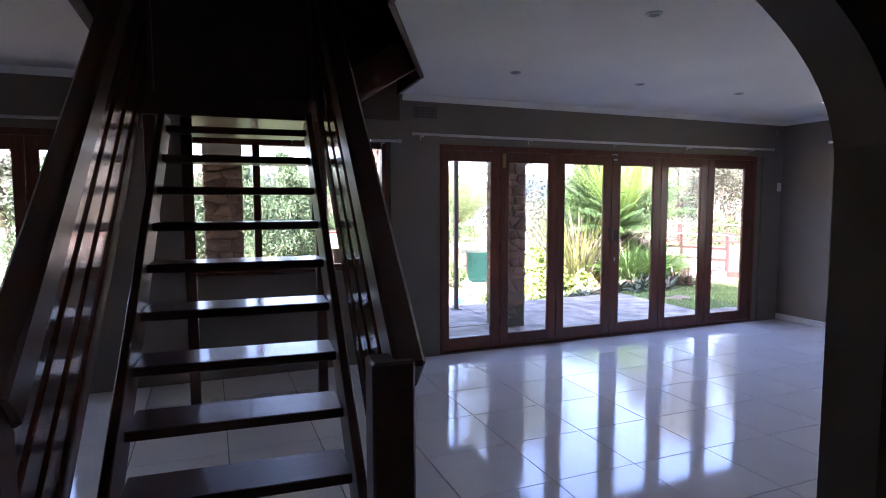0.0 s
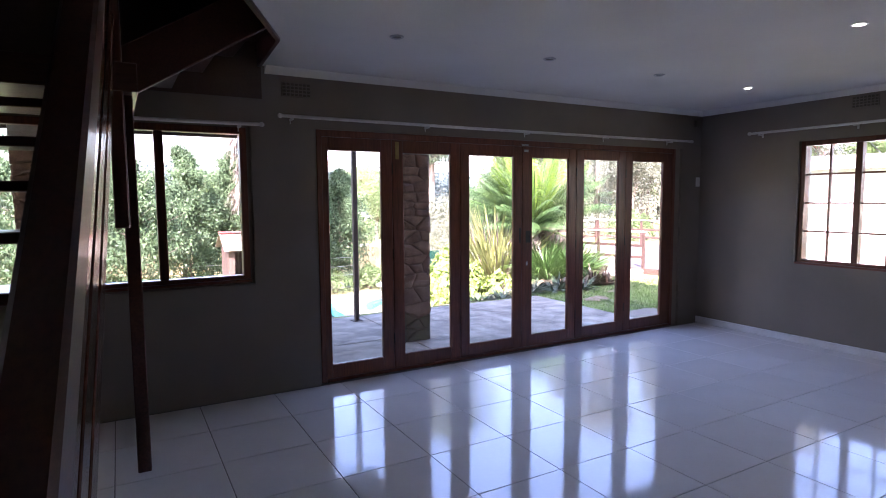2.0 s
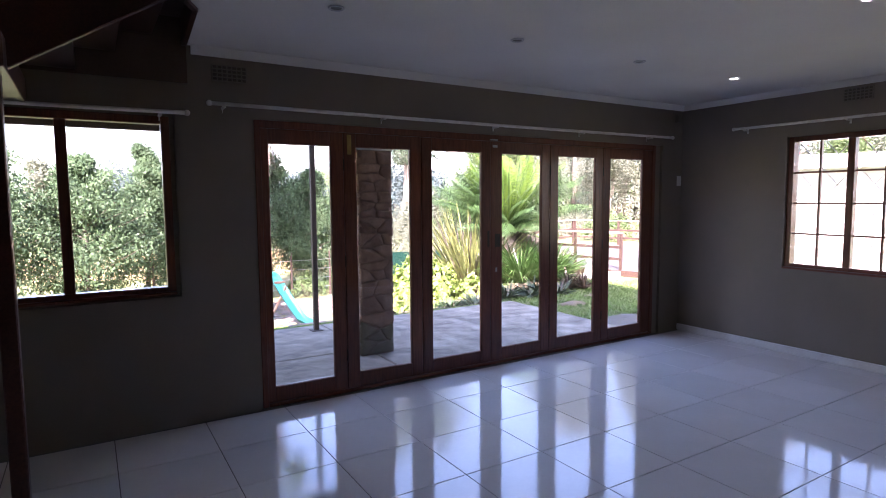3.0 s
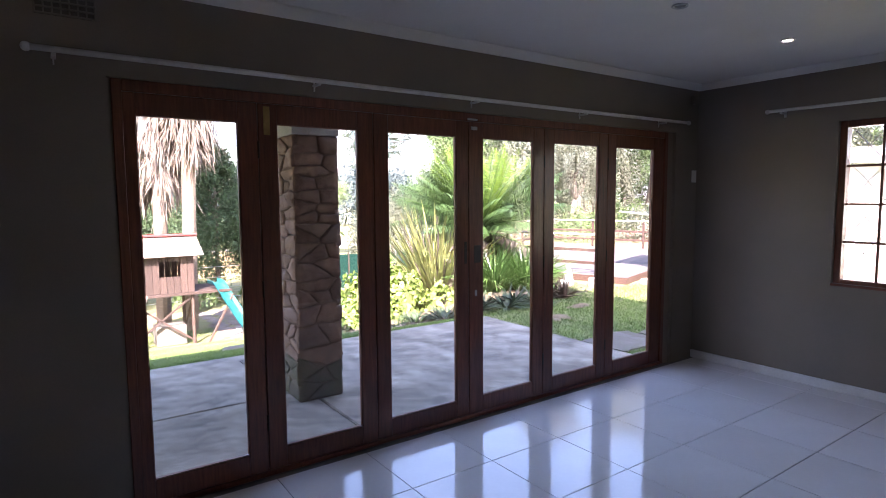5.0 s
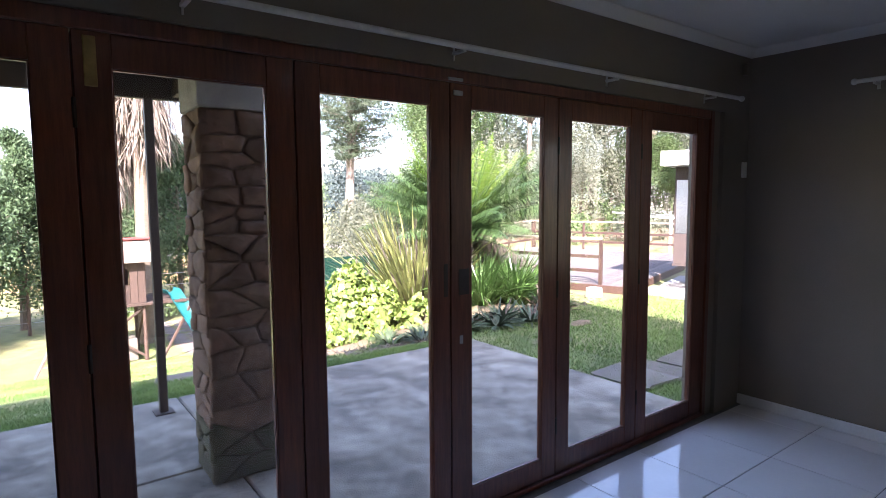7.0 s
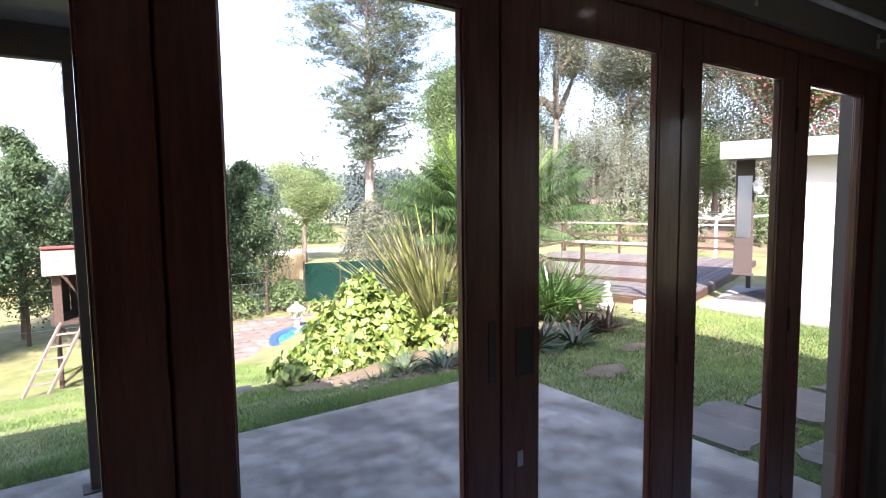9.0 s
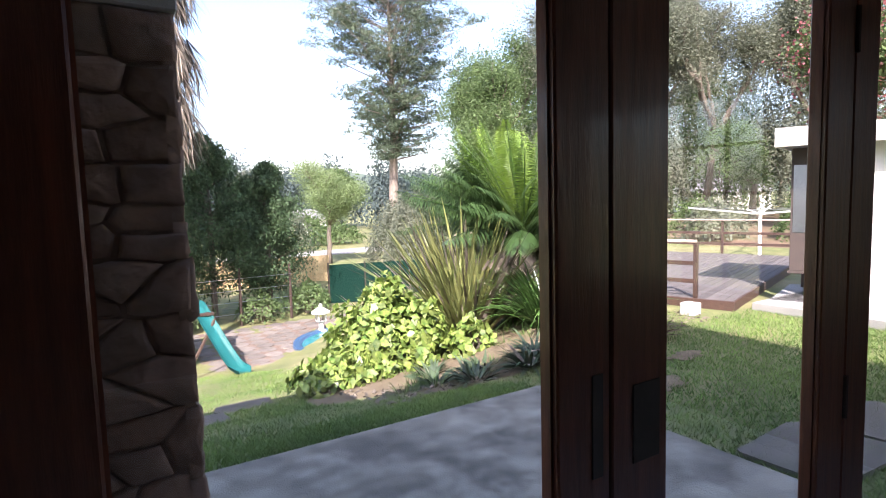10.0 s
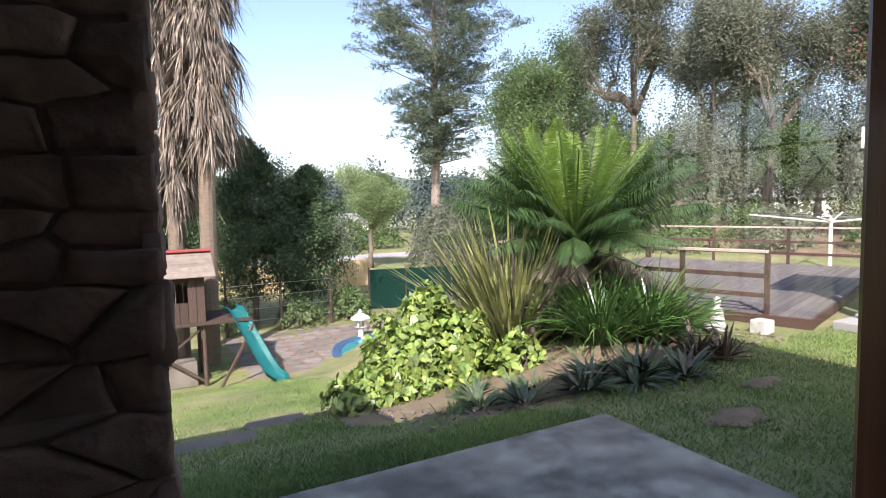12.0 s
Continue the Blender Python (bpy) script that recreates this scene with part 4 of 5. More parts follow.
# ---- garden: plants near the patio ----
def cycad(at):
    """A many-headed palm-like cycad: stout trunk, arching pinnate fronds, upright fresh flush."""
    rng = np.random.default_rng(21)
    t = thing("cycad", "large cycad with arching green fronds and a fresh lime flush", "palm", at)
    bm = bmesh.new()
    tube(bm, [(0, 0, -0.1), (0.02, 0, 0.5), (0, 0.02, 1.15)], [0.3, 0.27, 0.2], 12)
    for k in range(130):
        a, z = k * 2.4, 0.02 + 1.12 * k / 130
        m = pose(0.25 * math.cos(a), 0.25 * math.sin(a), z, 0, 0, math.degrees(a)) @ pose(0, 0, 0, 0, -35, 0)
        bmesh.ops.create_cone(bm, segments=4, radius1=0.05, radius2=0.008, depth=0.13, cap_ends=True, matrix=m @ pose(0, 0, 0, 0, 90, 0))
    part("trunk", bm, M["palmbark"], t)
    sets = {"frond": [], "fresh_frond": [], "dead_frond": []}
    stems = bmesh.new()
    for f in range(172):
        a = rng.uniform(0, 2 * math.pi)
        if f < 46:
            kind, rise, L, droop = "fresh_frond", rng.uniform(1.05, 1.52), rng.uniform(1.55, 1.9), rng.uniform(0.05, 0.4)
        elif f < 140:
            kind, rise, L, droop = "frond", rng.uniform(0.36, 1.12), rng.uniform(1.6, 2.0), rng.uniform(0.35, 0.85)
        else:
            kind, rise, L, droop = "dead_frond", rng.uniform(-0.9, 0.1), rng.uniform(0.9, 1.4), rng.uniform(0.4, 0.9)
        path = arc((0.1 * math.cos(a), 0.1 * math.sin(a), 1.08), a, rise, L, droop, 40)
        tube(stems, [tuple(q) for q in path[::6]], list(np.linspace(0.014, 0.005, len(path[::6]))), 4)
        tan = np.gradient(path, axis=0)
        tan /= np.linalg.norm(tan, axis=1)[:, None]
        side = np.array([-math.sin(a), math.cos(a), 0])
        up = np.cross(side, tan)
        for sgn in (-1, 1):
            for rep in (0.0, 0.5):
                i = np.arange(5, 39)
                s = i / 39
                ln = 0.27 * np.sin(np.pi * np.clip(s * 0.93 + 0.08, 0, 1)) ** 0.55 * rng.uniform(0.85, 1.1, len(i)) + 0.03
                b = path[i] + rep * (path[i + 1] - path[i] if i[-1] + 1 < 40 else 0)
                d = side * sgn * 0.8 + tan[i] * 0.55 + up[i] * 0.22 + np.array([0, 0, -0.2]) + rng.normal(0, 0.07, (len(i), 3))
                d /= np.linalg.norm(d, axis=1)[:, None]
                w = np.cross(d, up[i]) * 0.0068
                tipp = b + d * ln[:, None] - np.array([0, 0, 1]) * (ln * 0.3)[:, None]
                mid = b + d * ln[:, None] * 0.5
                sets[kind].append(np.stack([b, mid + w, tipp, mid - w], 1))
    part("frond_stem", stems, M["strap"], t)
    leaves("frond", sets["frond"], M["cycad"], t)
    leaves("fresh_frond", sets["fresh_frond"], M["cycadnew"], t, "bright lime-green young fronds")
    leaves("dead_frond", sets["dead_frond"], M["deadleaf"], t, "dry straw-coloured hanging fronds")


def blade_clump(name, at, label, category, material, n, length, width, rise, droop, seed, spread=0.15, dead=0.0):
    """A tuft of strap leaves arching out of one base."""
    rng = np.random.default_rng(seed)
    t = thing(name, label, category, at)
    live, dry = [], []
    for k in range(n):
        a = rng.uniform(0, 2 * math.pi)
        r0 = spread * math.sqrt(rng.random())
        L = length * rng.uniform(0.6, 1.1)
        path = arc((r0 * math.cos(a), r0 * math.sin(a), -0.03), a + rng.normal(0, 0.3), rng.uniform(*rise), L, rng.uniform(*droop), 8)
        w = width * np.array([0.7, 1, 1, 0.95, 0.85, 0.65, 0.4, 0.03])
        side = np.array([-math.sin(a), math.cos(a), rng.uniform(-0.5, 0.5)])
        (dry if rng.random() < dead else live).append(ribbon(path, w, side))
    leaves("leaf_blades", live, material, t)
    if dry:
        leaves("dry_blades", dry, M["deadleaf"], t, "dry straw blades")
    return t


def on_ground(x, y, dz=0.0):
    return (x, y, ground_z(x, y) + dz)


cycad(on_ground(6.95, 5.9, 0.1))
blade_clump("flax_plant", on_ground(6.05, 6.15, 0.02), "tall striped flax with stiff sword leaves", "flax", M["flax"], 420, 2.0, 0.046, (0.75, 1.5), (0.05, 0.5), 31, 0.28, 0.15)
blade_clump("flax_plant", on_ground(5.4, 6.6, 0.02), "tall striped flax with stiff sword leaves", "flax", M["strap"], 160, 1.25, 0.035, (0.7, 1.5), (0.1, 0.8), 32, 0.25, 0.1)
for i, (x, y, L) in enumerate(((6.35, 4.75, 0.95), (6.85, 4.5, 0.85), (6.6, 5.15, 1.0), (7.25, 4.9, 0.85))):
    blade_clump("agapanthus", on_ground(x, y, 0.03), "dense clump of glossy strap-leaved agapanthus", "agapanthus", M["strap"], 280, L * 1.2, 0.026, (0.7, 1.5), (0.5, 1.6), 40 + i, 0.2)
for i, (x, y, size) in enumerate(((4.4, 4.28, 0.4), (4.7, 4.02, 0.42), (5.17, 3.76, 0.52), (5.66, 3.62, 0.56), (5.95, 3.78, 0.5), (6.2, 3.5, 0.52), (5.45, 3.95, 0.45),
                                  (4.62, 4.75, 0.4), (5.0, 4.3, 0.36))):
    blade_clump("rosette_plant", on_ground(x, y, 0.03), "low grey-green rosette with broad pointed leaves", "succulent", M["agave"], 64, size * 0.8, 0.036, (0.1, 1.1), (0.3, 1.2), 60 + i, 0.09, 0.05)
for i, (x, y) in enumerate(((7.0, 3.68), (6.8, 3.85))):
    blade_clump("rosette_plant", on_ground(x, y, 0.03), "dark reddish rosette at the edge of the bed", "succulent", M["redleaf"], 46, 0.42, 0.036, (0.2, 1.4), (0.2, 1.1), 160 + i, 0.07)


def leaf_mound(name, at, rx, ry, h, n, size, material, seed, label):
    """A rounded bush of broad leaves hung on thin stems."""
    rng = np.random.default_rng(seed)
    t = thing(name, label, "shrub", at)
    bm = bmesh.new()
    for k in range(26):
        a, r = rng.uniform(0, 2 * math.pi), rng.uniform(0.3, 0.85)
        tube(bm, [(0, 0, -0.1), (rx * r * 0.5 * math.cos(a), ry * r * 0.5 * math.sin(a), h * 0.5), (rx * r * math.cos(a), ry * r * math.sin(a), h * (1 - r * r) * 0.9 + 0.05)], [0.014, 0.01, 0.005], 4)
    part("stems", bm, M["bark"], t)
    a = rng.uniform(0, 2 * math.pi, n)
    u = rng.random(n) ** 0.5
    lump = 1 + 0.16 * np.sin(5 * a + 1) + 0.12 * np.sin(11 * a)
    x, y = rx * u * np.cos(a) * lump, ry * u * np.sin(a) * lump
    top = h * np.sqrt(np.clip(1 - u ** 2.2, 0, 1)) * (1 + 0.18 * np.sin(7 * x + 2) * np.cos(6 * y))
    z = top * rng.uniform(0.55, 1.05, n) + 0.04
    c = np.stack([x, y, z], 1)
    out = np.stack([x / rx, y / ry, np.full(n, 0.6)], 1) + rng.normal(0, 0.5, (n, 3))
    out /= np.linalg.norm(out, axis=1)[:, None]
    d = np.cross(out, rng.normal(size=(n, 3)))
    d[:, 2] -= 0.35
    d /= np.linalg.norm(d, axis=1)[:, None]
    s = np.cross(out, d)
    L = (size * rng.uniform(0.55, 1.35, n))[:, None]
    quads = [np.stack([c - d * L * .5, c - d * L * .1 + s * L * .34 + out * L * .06, c + d * L * .55, c - d * L * .1 - s * L * .34 + out * L * .06], 1)]
    leaves("foliage", quads, material, t)
    return t


leaf_mound("variegated_shrub", on_ground(4.72, 5.9), 0.8, 0.72, 1.08, 3000, 0.125, M["lime"], 71, "mounded lime and green variegated creeper")
leaf_mound("variegated_shrub", on_ground(3.95, 5.6), 0.62, 0.45, 0.4, 1100, 0.11, M["lime"], 72, "low trailing lime and green creeper")
leaf_mound("variegated_shrub", on_ground(5.4, 5.1), 0.36, 0.32, 0.4, 330, 0.11, M["lime"], 73, "small pale variegated bush")
leaf_mound("dark_bush", on_ground(7.6, 7.4), 1.0, 1.0, 1.5, 1500, 0.14, M["green"], 74, "dark green bush behind the cycad")


for i in range(34):
    rg = random.Random(i)
    x, y = rg.uniform(3.9, 7.6), rg.uniform(3.9, 5.9)
    blade_clump("grass_tuft", on_ground(x, y, 0.03), "thin dry-tipped grass tuft in the bed", "grass", M["blade"], 40, 0.2, 0.008, (0.4, 1.5), (0.2, 1.4), 600 + i, 0.12)

# ---- garden: things ----
def seated_statue(at):
    bm = bmesh.new()
    lathe(bm, [(0.10, 0), (0.11, 0.05), (0.10, 0.12), (0.085, 0.2), (0.075, 0.27), (0.06, 0.31), (0.03, 0.335), (0.045, 0.36), (0.052, 0.40), (0.04, 0.445), (0.01, 0.46)], 14)
    bmesh.ops.create_uvsphere(bm, u_segments=10, v_segments=7, radius=0.07, matrix=Matrix.Translation((-0.06, -0.07, 0.09)) @ Matrix.Diagonal((1.3, 1, 0.8, 1)))
    bmesh.ops.create_uvsphere(bm, u_segments=10, v_segments=7, radius=0.07, matrix=Matrix.Translation((0.05, -0.09, 0.08)) @ Matrix.Diagonal((1, 1.3, 0.8, 1)))
    ob = part("garden_statue", bm, M["whitestone"], smooth=True)
    ob.matrix_world = pose(*at, 0, 0, -60)
    tagged(ob, "small weathered white stone seated figure in the bed", "statue")


seated_statue(on_ground(7.97, 4.47, 0.0))
tagged(bx("stone_block", (8.30, 4.06, -0.21), (8.5, 4.26, -0.03), M["whitestone"], None, 0.012), "pale square stone block beside the deck", "stone block")


def garden_lantern(at):
    t = thing("garden_lantern", "white stone pagoda lantern by the pool", "lantern", at)
    part("base", lathe(bmesh.new(), [(0.16, 0), (0.16, 0.06), (0.08, 0.1), (0.07, 0.28), (0.15, 0.34)], 12), M["whitestone"], t)
    for a in range(4):
        part("light_box_post", box(bmesh.new(), (0.08, 0.08, 0.34), (0.125, 0.125, 0.56), 0.004, pose(0, 0, 0, 0, 0, 90 * a)), M["whitestone"], t)
    part("roof", lathe(bmesh.new(), [(0.27, 0.55), (0.28, 0.59), (0.14, 0.68), (0.05, 0.73), (0.06, 0.77), (0.02, 0.82)], 8), M["whitestone"], t)


garden_lantern((6.95, 14.6, -2.18))

pool = thing("swimming_pool", "turquoise kidney pool with a dark mosaic rim", "pool", (7.5, 13.0, -2.18))
bm = bmesh.new()
lathe(bm, [(1.55, 0.03), (1.62, 0.09), (1.78, 0.09), (1.8, 0.03), (1.55, 0.03)], 40)
part("coping", bm, M["poolliner"], pool, "dark blue mosaic and stone rim")
part("water", lathe(bmesh.new(), [(1.56, 0.0), (1.56, 0.045)], 40), M["water"], pool)


def crazy_paving():
    t = thing("pavement_pool", "pinkish crazy paving round the pool", "paving", (0, 0, 0), kind="structure")
    rg = random.Random(12)
    bm = bmesh.new()
    box(bm, (3.6, 10.6, -2.3), (9.6, 16.6, -2.175))
    part("bedding", bm, M["mortar"], t)
    for i in range(13):
        for j in range(13):
            x, y = 3.65 + i * 0.46 + rg.uniform(-.05, .05), 10.65 + j * 0.46 + rg.uniform(-.05, .05)
            if (x + .2 - 7.5) ** 2 + (y + .2 - 13.0) ** 2 < 1.5 ** 2:
                continue
            b = bmesh.new()
            pts = [(x + 0.215 + 0.225 * math.cos(a) * rg.uniform(.85, 1.15), y + 0.215 + 0.225 * math.sin(a) * rg.uniform(.85, 1.15)) for a in (2 * math.pi * k / 7 + 0.3 for k in range(7))]
            prism(b, pts, -2.2, -2.16 + rg.uniform(-.004, .006))
            part("stone", b, M["paving"], t)


crazy_paving()


def playhouse():
    t = thing("playhouse", "weathered brown timber playhouse on stilts with a ladder", "playhouse", (1.25, 12.35, -2.18))
    w, d, f, e = 1.6, 1.3, 1.36, 2.36
    for x in (0.05, w - 0.05):
        for y in (0.05, d - 0.05):
            tube_bm = tube(bmesh.new(), [(x, y, -0.1), (x, y, f)], [0.045, 0.04], 8)
            part("stilt", tube_bm, M["oldwood"], t)
    for a, b in (((0.05, 0.05, 0.1), (w - 0.05, 0.05, f - 0.1)), ((w - 0.05, 0.05, 0.1), (0.05, 0.05, f - 0.1)), ((w - 0.05, d - 0.05, 0.2), (w - 0.05, 0.05, f - 0.1))):
        part("brace", beam(bmesh.new(), a, b, 0.04, 0.05), M["oldwood"], t)
    bx("platform", (-0.05, -0.08, f - 0.06), (w + 0.9, d + 0.05, f), M["oldwood"], t)
    n = 10
    for k in range(n):
        xa, xb = w * k / n, w * (k + 1) / n - 0.008
        if 5 <= k <= 7:
            bx("plank", (xa, 0, f), (xb, 0.025, f + 0.42), M["oldwood"], t, 0.003)
            bx("plank", (xa, 0, e - 0.2), (xb, 0.025, e), M["oldwood"], t, 0.003)
        elif k not in (1, 2):
            bx("plank", (xa, 0, f), (xb, 0.025, e), M["oldwood"], t, 0.003)
        bx("plank", (xa, d - 0.025, f), (xb, d, e), M["oldwood"], t, 0.003)
    for k in range(8):
        ya, yb = 0.03 + (d - 0.06) * k / 8, 0.03 + (d - 0.06) * (k + 1) / 8 - 0.008
        bx("plank", (0, ya, f), (0.025, yb, e), M["oldwood"], t, 0.003)
        bx("plank", (w - 0.025, ya, f), (w, yb, e), M["oldwood"], t, 0.003)
    for sgn in (0, 1):
        ye, ym, ze, zr = (-0.2 if sgn == 0 else d + 0.2), d / 2, e - 0.06, e + 0.38
        for k in range(6):
            fa, fb = k / 6, (k + 1) / 6 + 0.03
            bm = bmesh.new()
            vs = [bm.verts.new((x, ye + (ym - ye) * f_, ze + (zr - ze) * f_ + up + 0.006 * (k % 2))) for x in (-0.15, w + 0.2) for f_ in (fa, fb) for up in (0, 0.022)]
            for q in ((0, 1, 3, 2), (4, 6, 7, 5), (0, 4, 5, 1), (2, 3, 7, 6), (1, 5, 7, 3), (0, 2, 6, 4)):
                bm.faces.new([vs[n_] for n_ in q])
            bmesh.ops.recalc_face_normals(bm, faces=bm.faces)
            part("roof_board", bm, M["greywood"], t)
    bx("ridge_cap", (-0.16, d / 2 - 0.12, e + 0.40), (w + 0.22, d / 2 + 0.12, e + 0.45), M["redtin"], t, 0.01, "faded red tin ridge")
    for x in (0.1, 0.5):
        part("ladder_rail", beam(bmesh.new(), (x - 0.75, -0.5, -0.05), (x, -0.06, f), 0.05, 0.05), M["greywood"], t)
    for k in range(6):
        q = (k + 0.6) / 6.4
        part("ladder_rung", beam(bmesh.new(), (-0.65 + 0.75 * q, -0.5 + 0.44 * q, -0.05 + f * q), (-0.25 + 0.75 * q, -0.5 + 0.44 * q, -0.05 + f * q), 0.06, 0.035), M["greywood"], t)
    bx("storage_box", (0.7, 0.2, 0), (1.4, 0.8, 0.5), M["slab"], t, 0.01, "pale box under the platform")


playhouse()


def slide_chute():
    t = thing("garden_slide", "turquoise plastic playground slide leaning on the platform", "slide", (0, 0, 0))
    a, b, c = Vector((3.45, 12.45, -0.72)), Vector((3.92, 11.35, -1.86)), Vector((4.05, 11.08, -1.93))
    path = [a + Vector((-0.1, 0.25, 0.03)), a, a.lerp(b, 0.35) + Vector((0, 0, -0.02)), a.lerp(b, 0.75) + Vector((0, 0, -0.03)), b, c]
    side = Vector((0.92, 0.39, 0)).normalized()
    prof = [(-0.18, 0.11), (-0.155, 0.12), (-0.14, 0.02), (-0.07, 0), (0.07, 0), (0.14, 0.02), (0.155, 0.12), (0.18, 0.11)]
    bm = bmesh.new()
    rings = [[bm.verts.new(p + side * u + Vector((0, 0, v))) for u, v in prof] for p in path]
    for r0, r1 in zip(rings, rings[1:]):
        for k in range(len(prof) - 1):
            bm.faces.new((r0[k], r0[k + 1], r1[k + 1], r1[k]))
    bmesh.ops.solidify(bm, geom=bm.faces, thickness=0.015)
    part("chute", bm, M["slide"], t, smooth=True)
    part("brace", beam(bmesh.new(), (3.0, 11.9, -2.15), (3.75, 12.2, -0.95), 0.05, 0.05), M["oldwood"], t)


slide_chute()


def fan_palm(at, height, lean, seed, low):
    """A tall trunk with a thick skirt of dead fronds and a green fan crown."""
    rng = np.random.default_rng(seed)
    t = thing("fan_palm", "tall fan palm with a shaggy skirt of dead fronds", "palm", at, "fan palms behind the playhouse")
    bm = bmesh.new()
    tube(bm, [(lean[0] * f, lean[1] * f, -0.1 + height * f) for f in np.linspace(0, 1, 14)], [0.2 - 0.05 * f + 0.008 * (k % 2) for k, f in enumerate(np.linspace(0, 1, 14))], 12)
    part("trunk", bm, M["palmbark"], t)
    dead, green = [], []
    for k in range(300):
        f = rng.uniform(low, 1.0)
        a = rng.uniform(0, 2 * math.pi)
        base = np.array([lean[0] * f + 0.14 * math.cos(a), lean[1] * f + 0.14 * math.sin(a), height * f])
        stalk = arc(base, a, rng.uniform(-1.0, -0.2), rng.uniform(0.35, 0.75), rng.uniform(0.4, 1.0), 5)
        dead.append(ribbon(stalk, [0.035, 0.03, 0.028, 0.025, 0.02], [-math.sin(a), math.cos(a), 0]))
        shade = rng.uniform(0.5, 1.15)
        for j in range(int(rng.integers(12, 22))):
            b = a + rng.normal(0, 0.7)
            blade = arc(stalk[-1], b, rng.uniform(-1.5, -0.75), shade * rng.uniform(0.5, 1.1), rng.uniform(-0.1, 0.6), 4)
            w = rng.uniform(0.012, 0.04)
            dead.append(ribbon(blade, [w * 0.6, w, w * 0.8, w * 0.1], [-math.sin(b), math.cos(b), rng.uniform(-.6, .6)]))
    for k in range(46):
        a, rise = rng.uniform(0, 2 * math.pi), rng.uniform(-0.5, 1.2)
        p = arc((lean[0], lean[1], height), a, rise, 1.1, 0.3, 5)
        for j in range(18):
            b = a + (j - 8.5) * 0.15
            blade = arc(p[-1], b, rise - 0.3, 0.9, 0.8, 5)
            green.append(ribbon(blade, [0.035, 0.045, 0.04, 0.025, 0.003], [-math.sin(b), math.cos(b), 0.2]))
    leaves("dead_skirt", dead, M["deadleaf"], t, "grey-brown hanging dead fronds")
    leaves("crown", green, M["green"], t)


fan_palm((3.1, 14.3, -2.18), 10.2, (0.25, 0), 81, 0.52)
fan_palm((2.5, 14.9, -2.18), 9.8, (0.1, 0.1), 82, 0.43)

# conifers and the fence line on the lower lawn
for i, (x, y, h, r) in enumerate(((4.9, 18.6, 5.8, 1.5), (6.6, 18.4, 4.9, 1.35), (-1.2, 15.5, 5.0, 1.7), (0.6, 18.0, 5.6, 1.5), (-3.6, 15.0, 5.6, 1.7), (2.6, 19.5, 5.6, 1.4), (-6.2, 15.0, 5.2, 1.6))):
    conifer((x, y, -2.18), h, r, 90 + i, "dark green bushy conifer on the lower lawn", M["cypress"])
for i, (x, y) in enumerate(((7.6, 17.6), (6.0, 17.2), (3.9, 17.4), (8.0, 18.6))):
    leaf_mound("hedge_bush", (x, y, -2.18), 0.75, 0.7, 0.85, 1100, 0.1, M["green"], 100 + i, "scruffy green bush along the fence")


def line_fence(name, label, category, a, b, z0, z1, step, width, material, rails=()):
    a, b = Vector(a), Vector(b)
    t = thing(name, label, category, (a.x, a.y, z0))
    d = b - a
    d.z = 0
    n = int(d.length / step)
    u = d.normalized()
    me = None
    for k in range(n + 1):
        if me is None:
            o = bx("board", (-width / 2, -0.012, 0), (width / 2, 0.012, z1 - z0), material, t, 0.002)
            me = o.data
        else:
            o = new("board", me)
            o.parent = t
        o.matrix_basis = pose(*(u * step * k), 0, 0, math.degrees(math.atan2(u.y, u.x)))
    for z in rails:
        part("rail", beam(bmesh.new(), (0, 0.03, z - z0), (d.x, d.y + 0.03, z - z0), 0.04, 0.07, 0.003), material, t)
    return t


line_fence("board_fence", "buff painted close-boarded fence", "fence", (-4, 27.2, 0), (11.0, 24.4, 0), -2.25, -1.0, 0.16, 0.15, M["fence"], (-1.9, -1.2))
net = thing("shade_net_fence", "dark green shade-net screen on steel posts", "fence", (8.75, 18.6, -2.2))
for k in range(4):
    bx("post", (1.25 * k - 0.025, -0.33 * k - 0.025, 0), (1.25 * k + 0.025, -0.33 * k + 0.025, 1.5), M["fascia"], net, 0.003)
for k in range(3):
    part("net_panel", beam(bmesh.new(), (1.25 * k, -0.33 * k, 0.74), (1.25 * k + 1.25, -0.33 * k - 0.33, 0.74), 0.012, 1.36, 0), M["net"], net)
for k in range(9):
    p = thing("fence_post", "dark creosoted pole fence post", "fence post", (-5.5 + 1.55 * k, 16.9 + 0.1 * (k % 3), -2.2), "poles along the lower fence")
    part("pole", tube(bmesh.new(), [(0, 0, -0.1), (0.01, 0.01, 0.9), (0, 0, 1.75)], [0.05, 0.048, 0.042], 8), M["oldwood"], p)
wire = thing("wire_fence", "slack wires strung between the fence poles", "wire", (-5.5, 17.0, -2.2))
for k in range(4):
    part("wire", tube(bmesh.new(), [(0, 0, 0.4 + 0.35 * k), (6.2, 0, 0.38 + 0.35 * k), (12.4, 0, 0.4 + 0.35 * k)], [0.006] * 3, 4), M["steel"], wire)


# ---- deck ----
DECK = pose(9.05, 3.95, -0.06, 0, 0, 18)


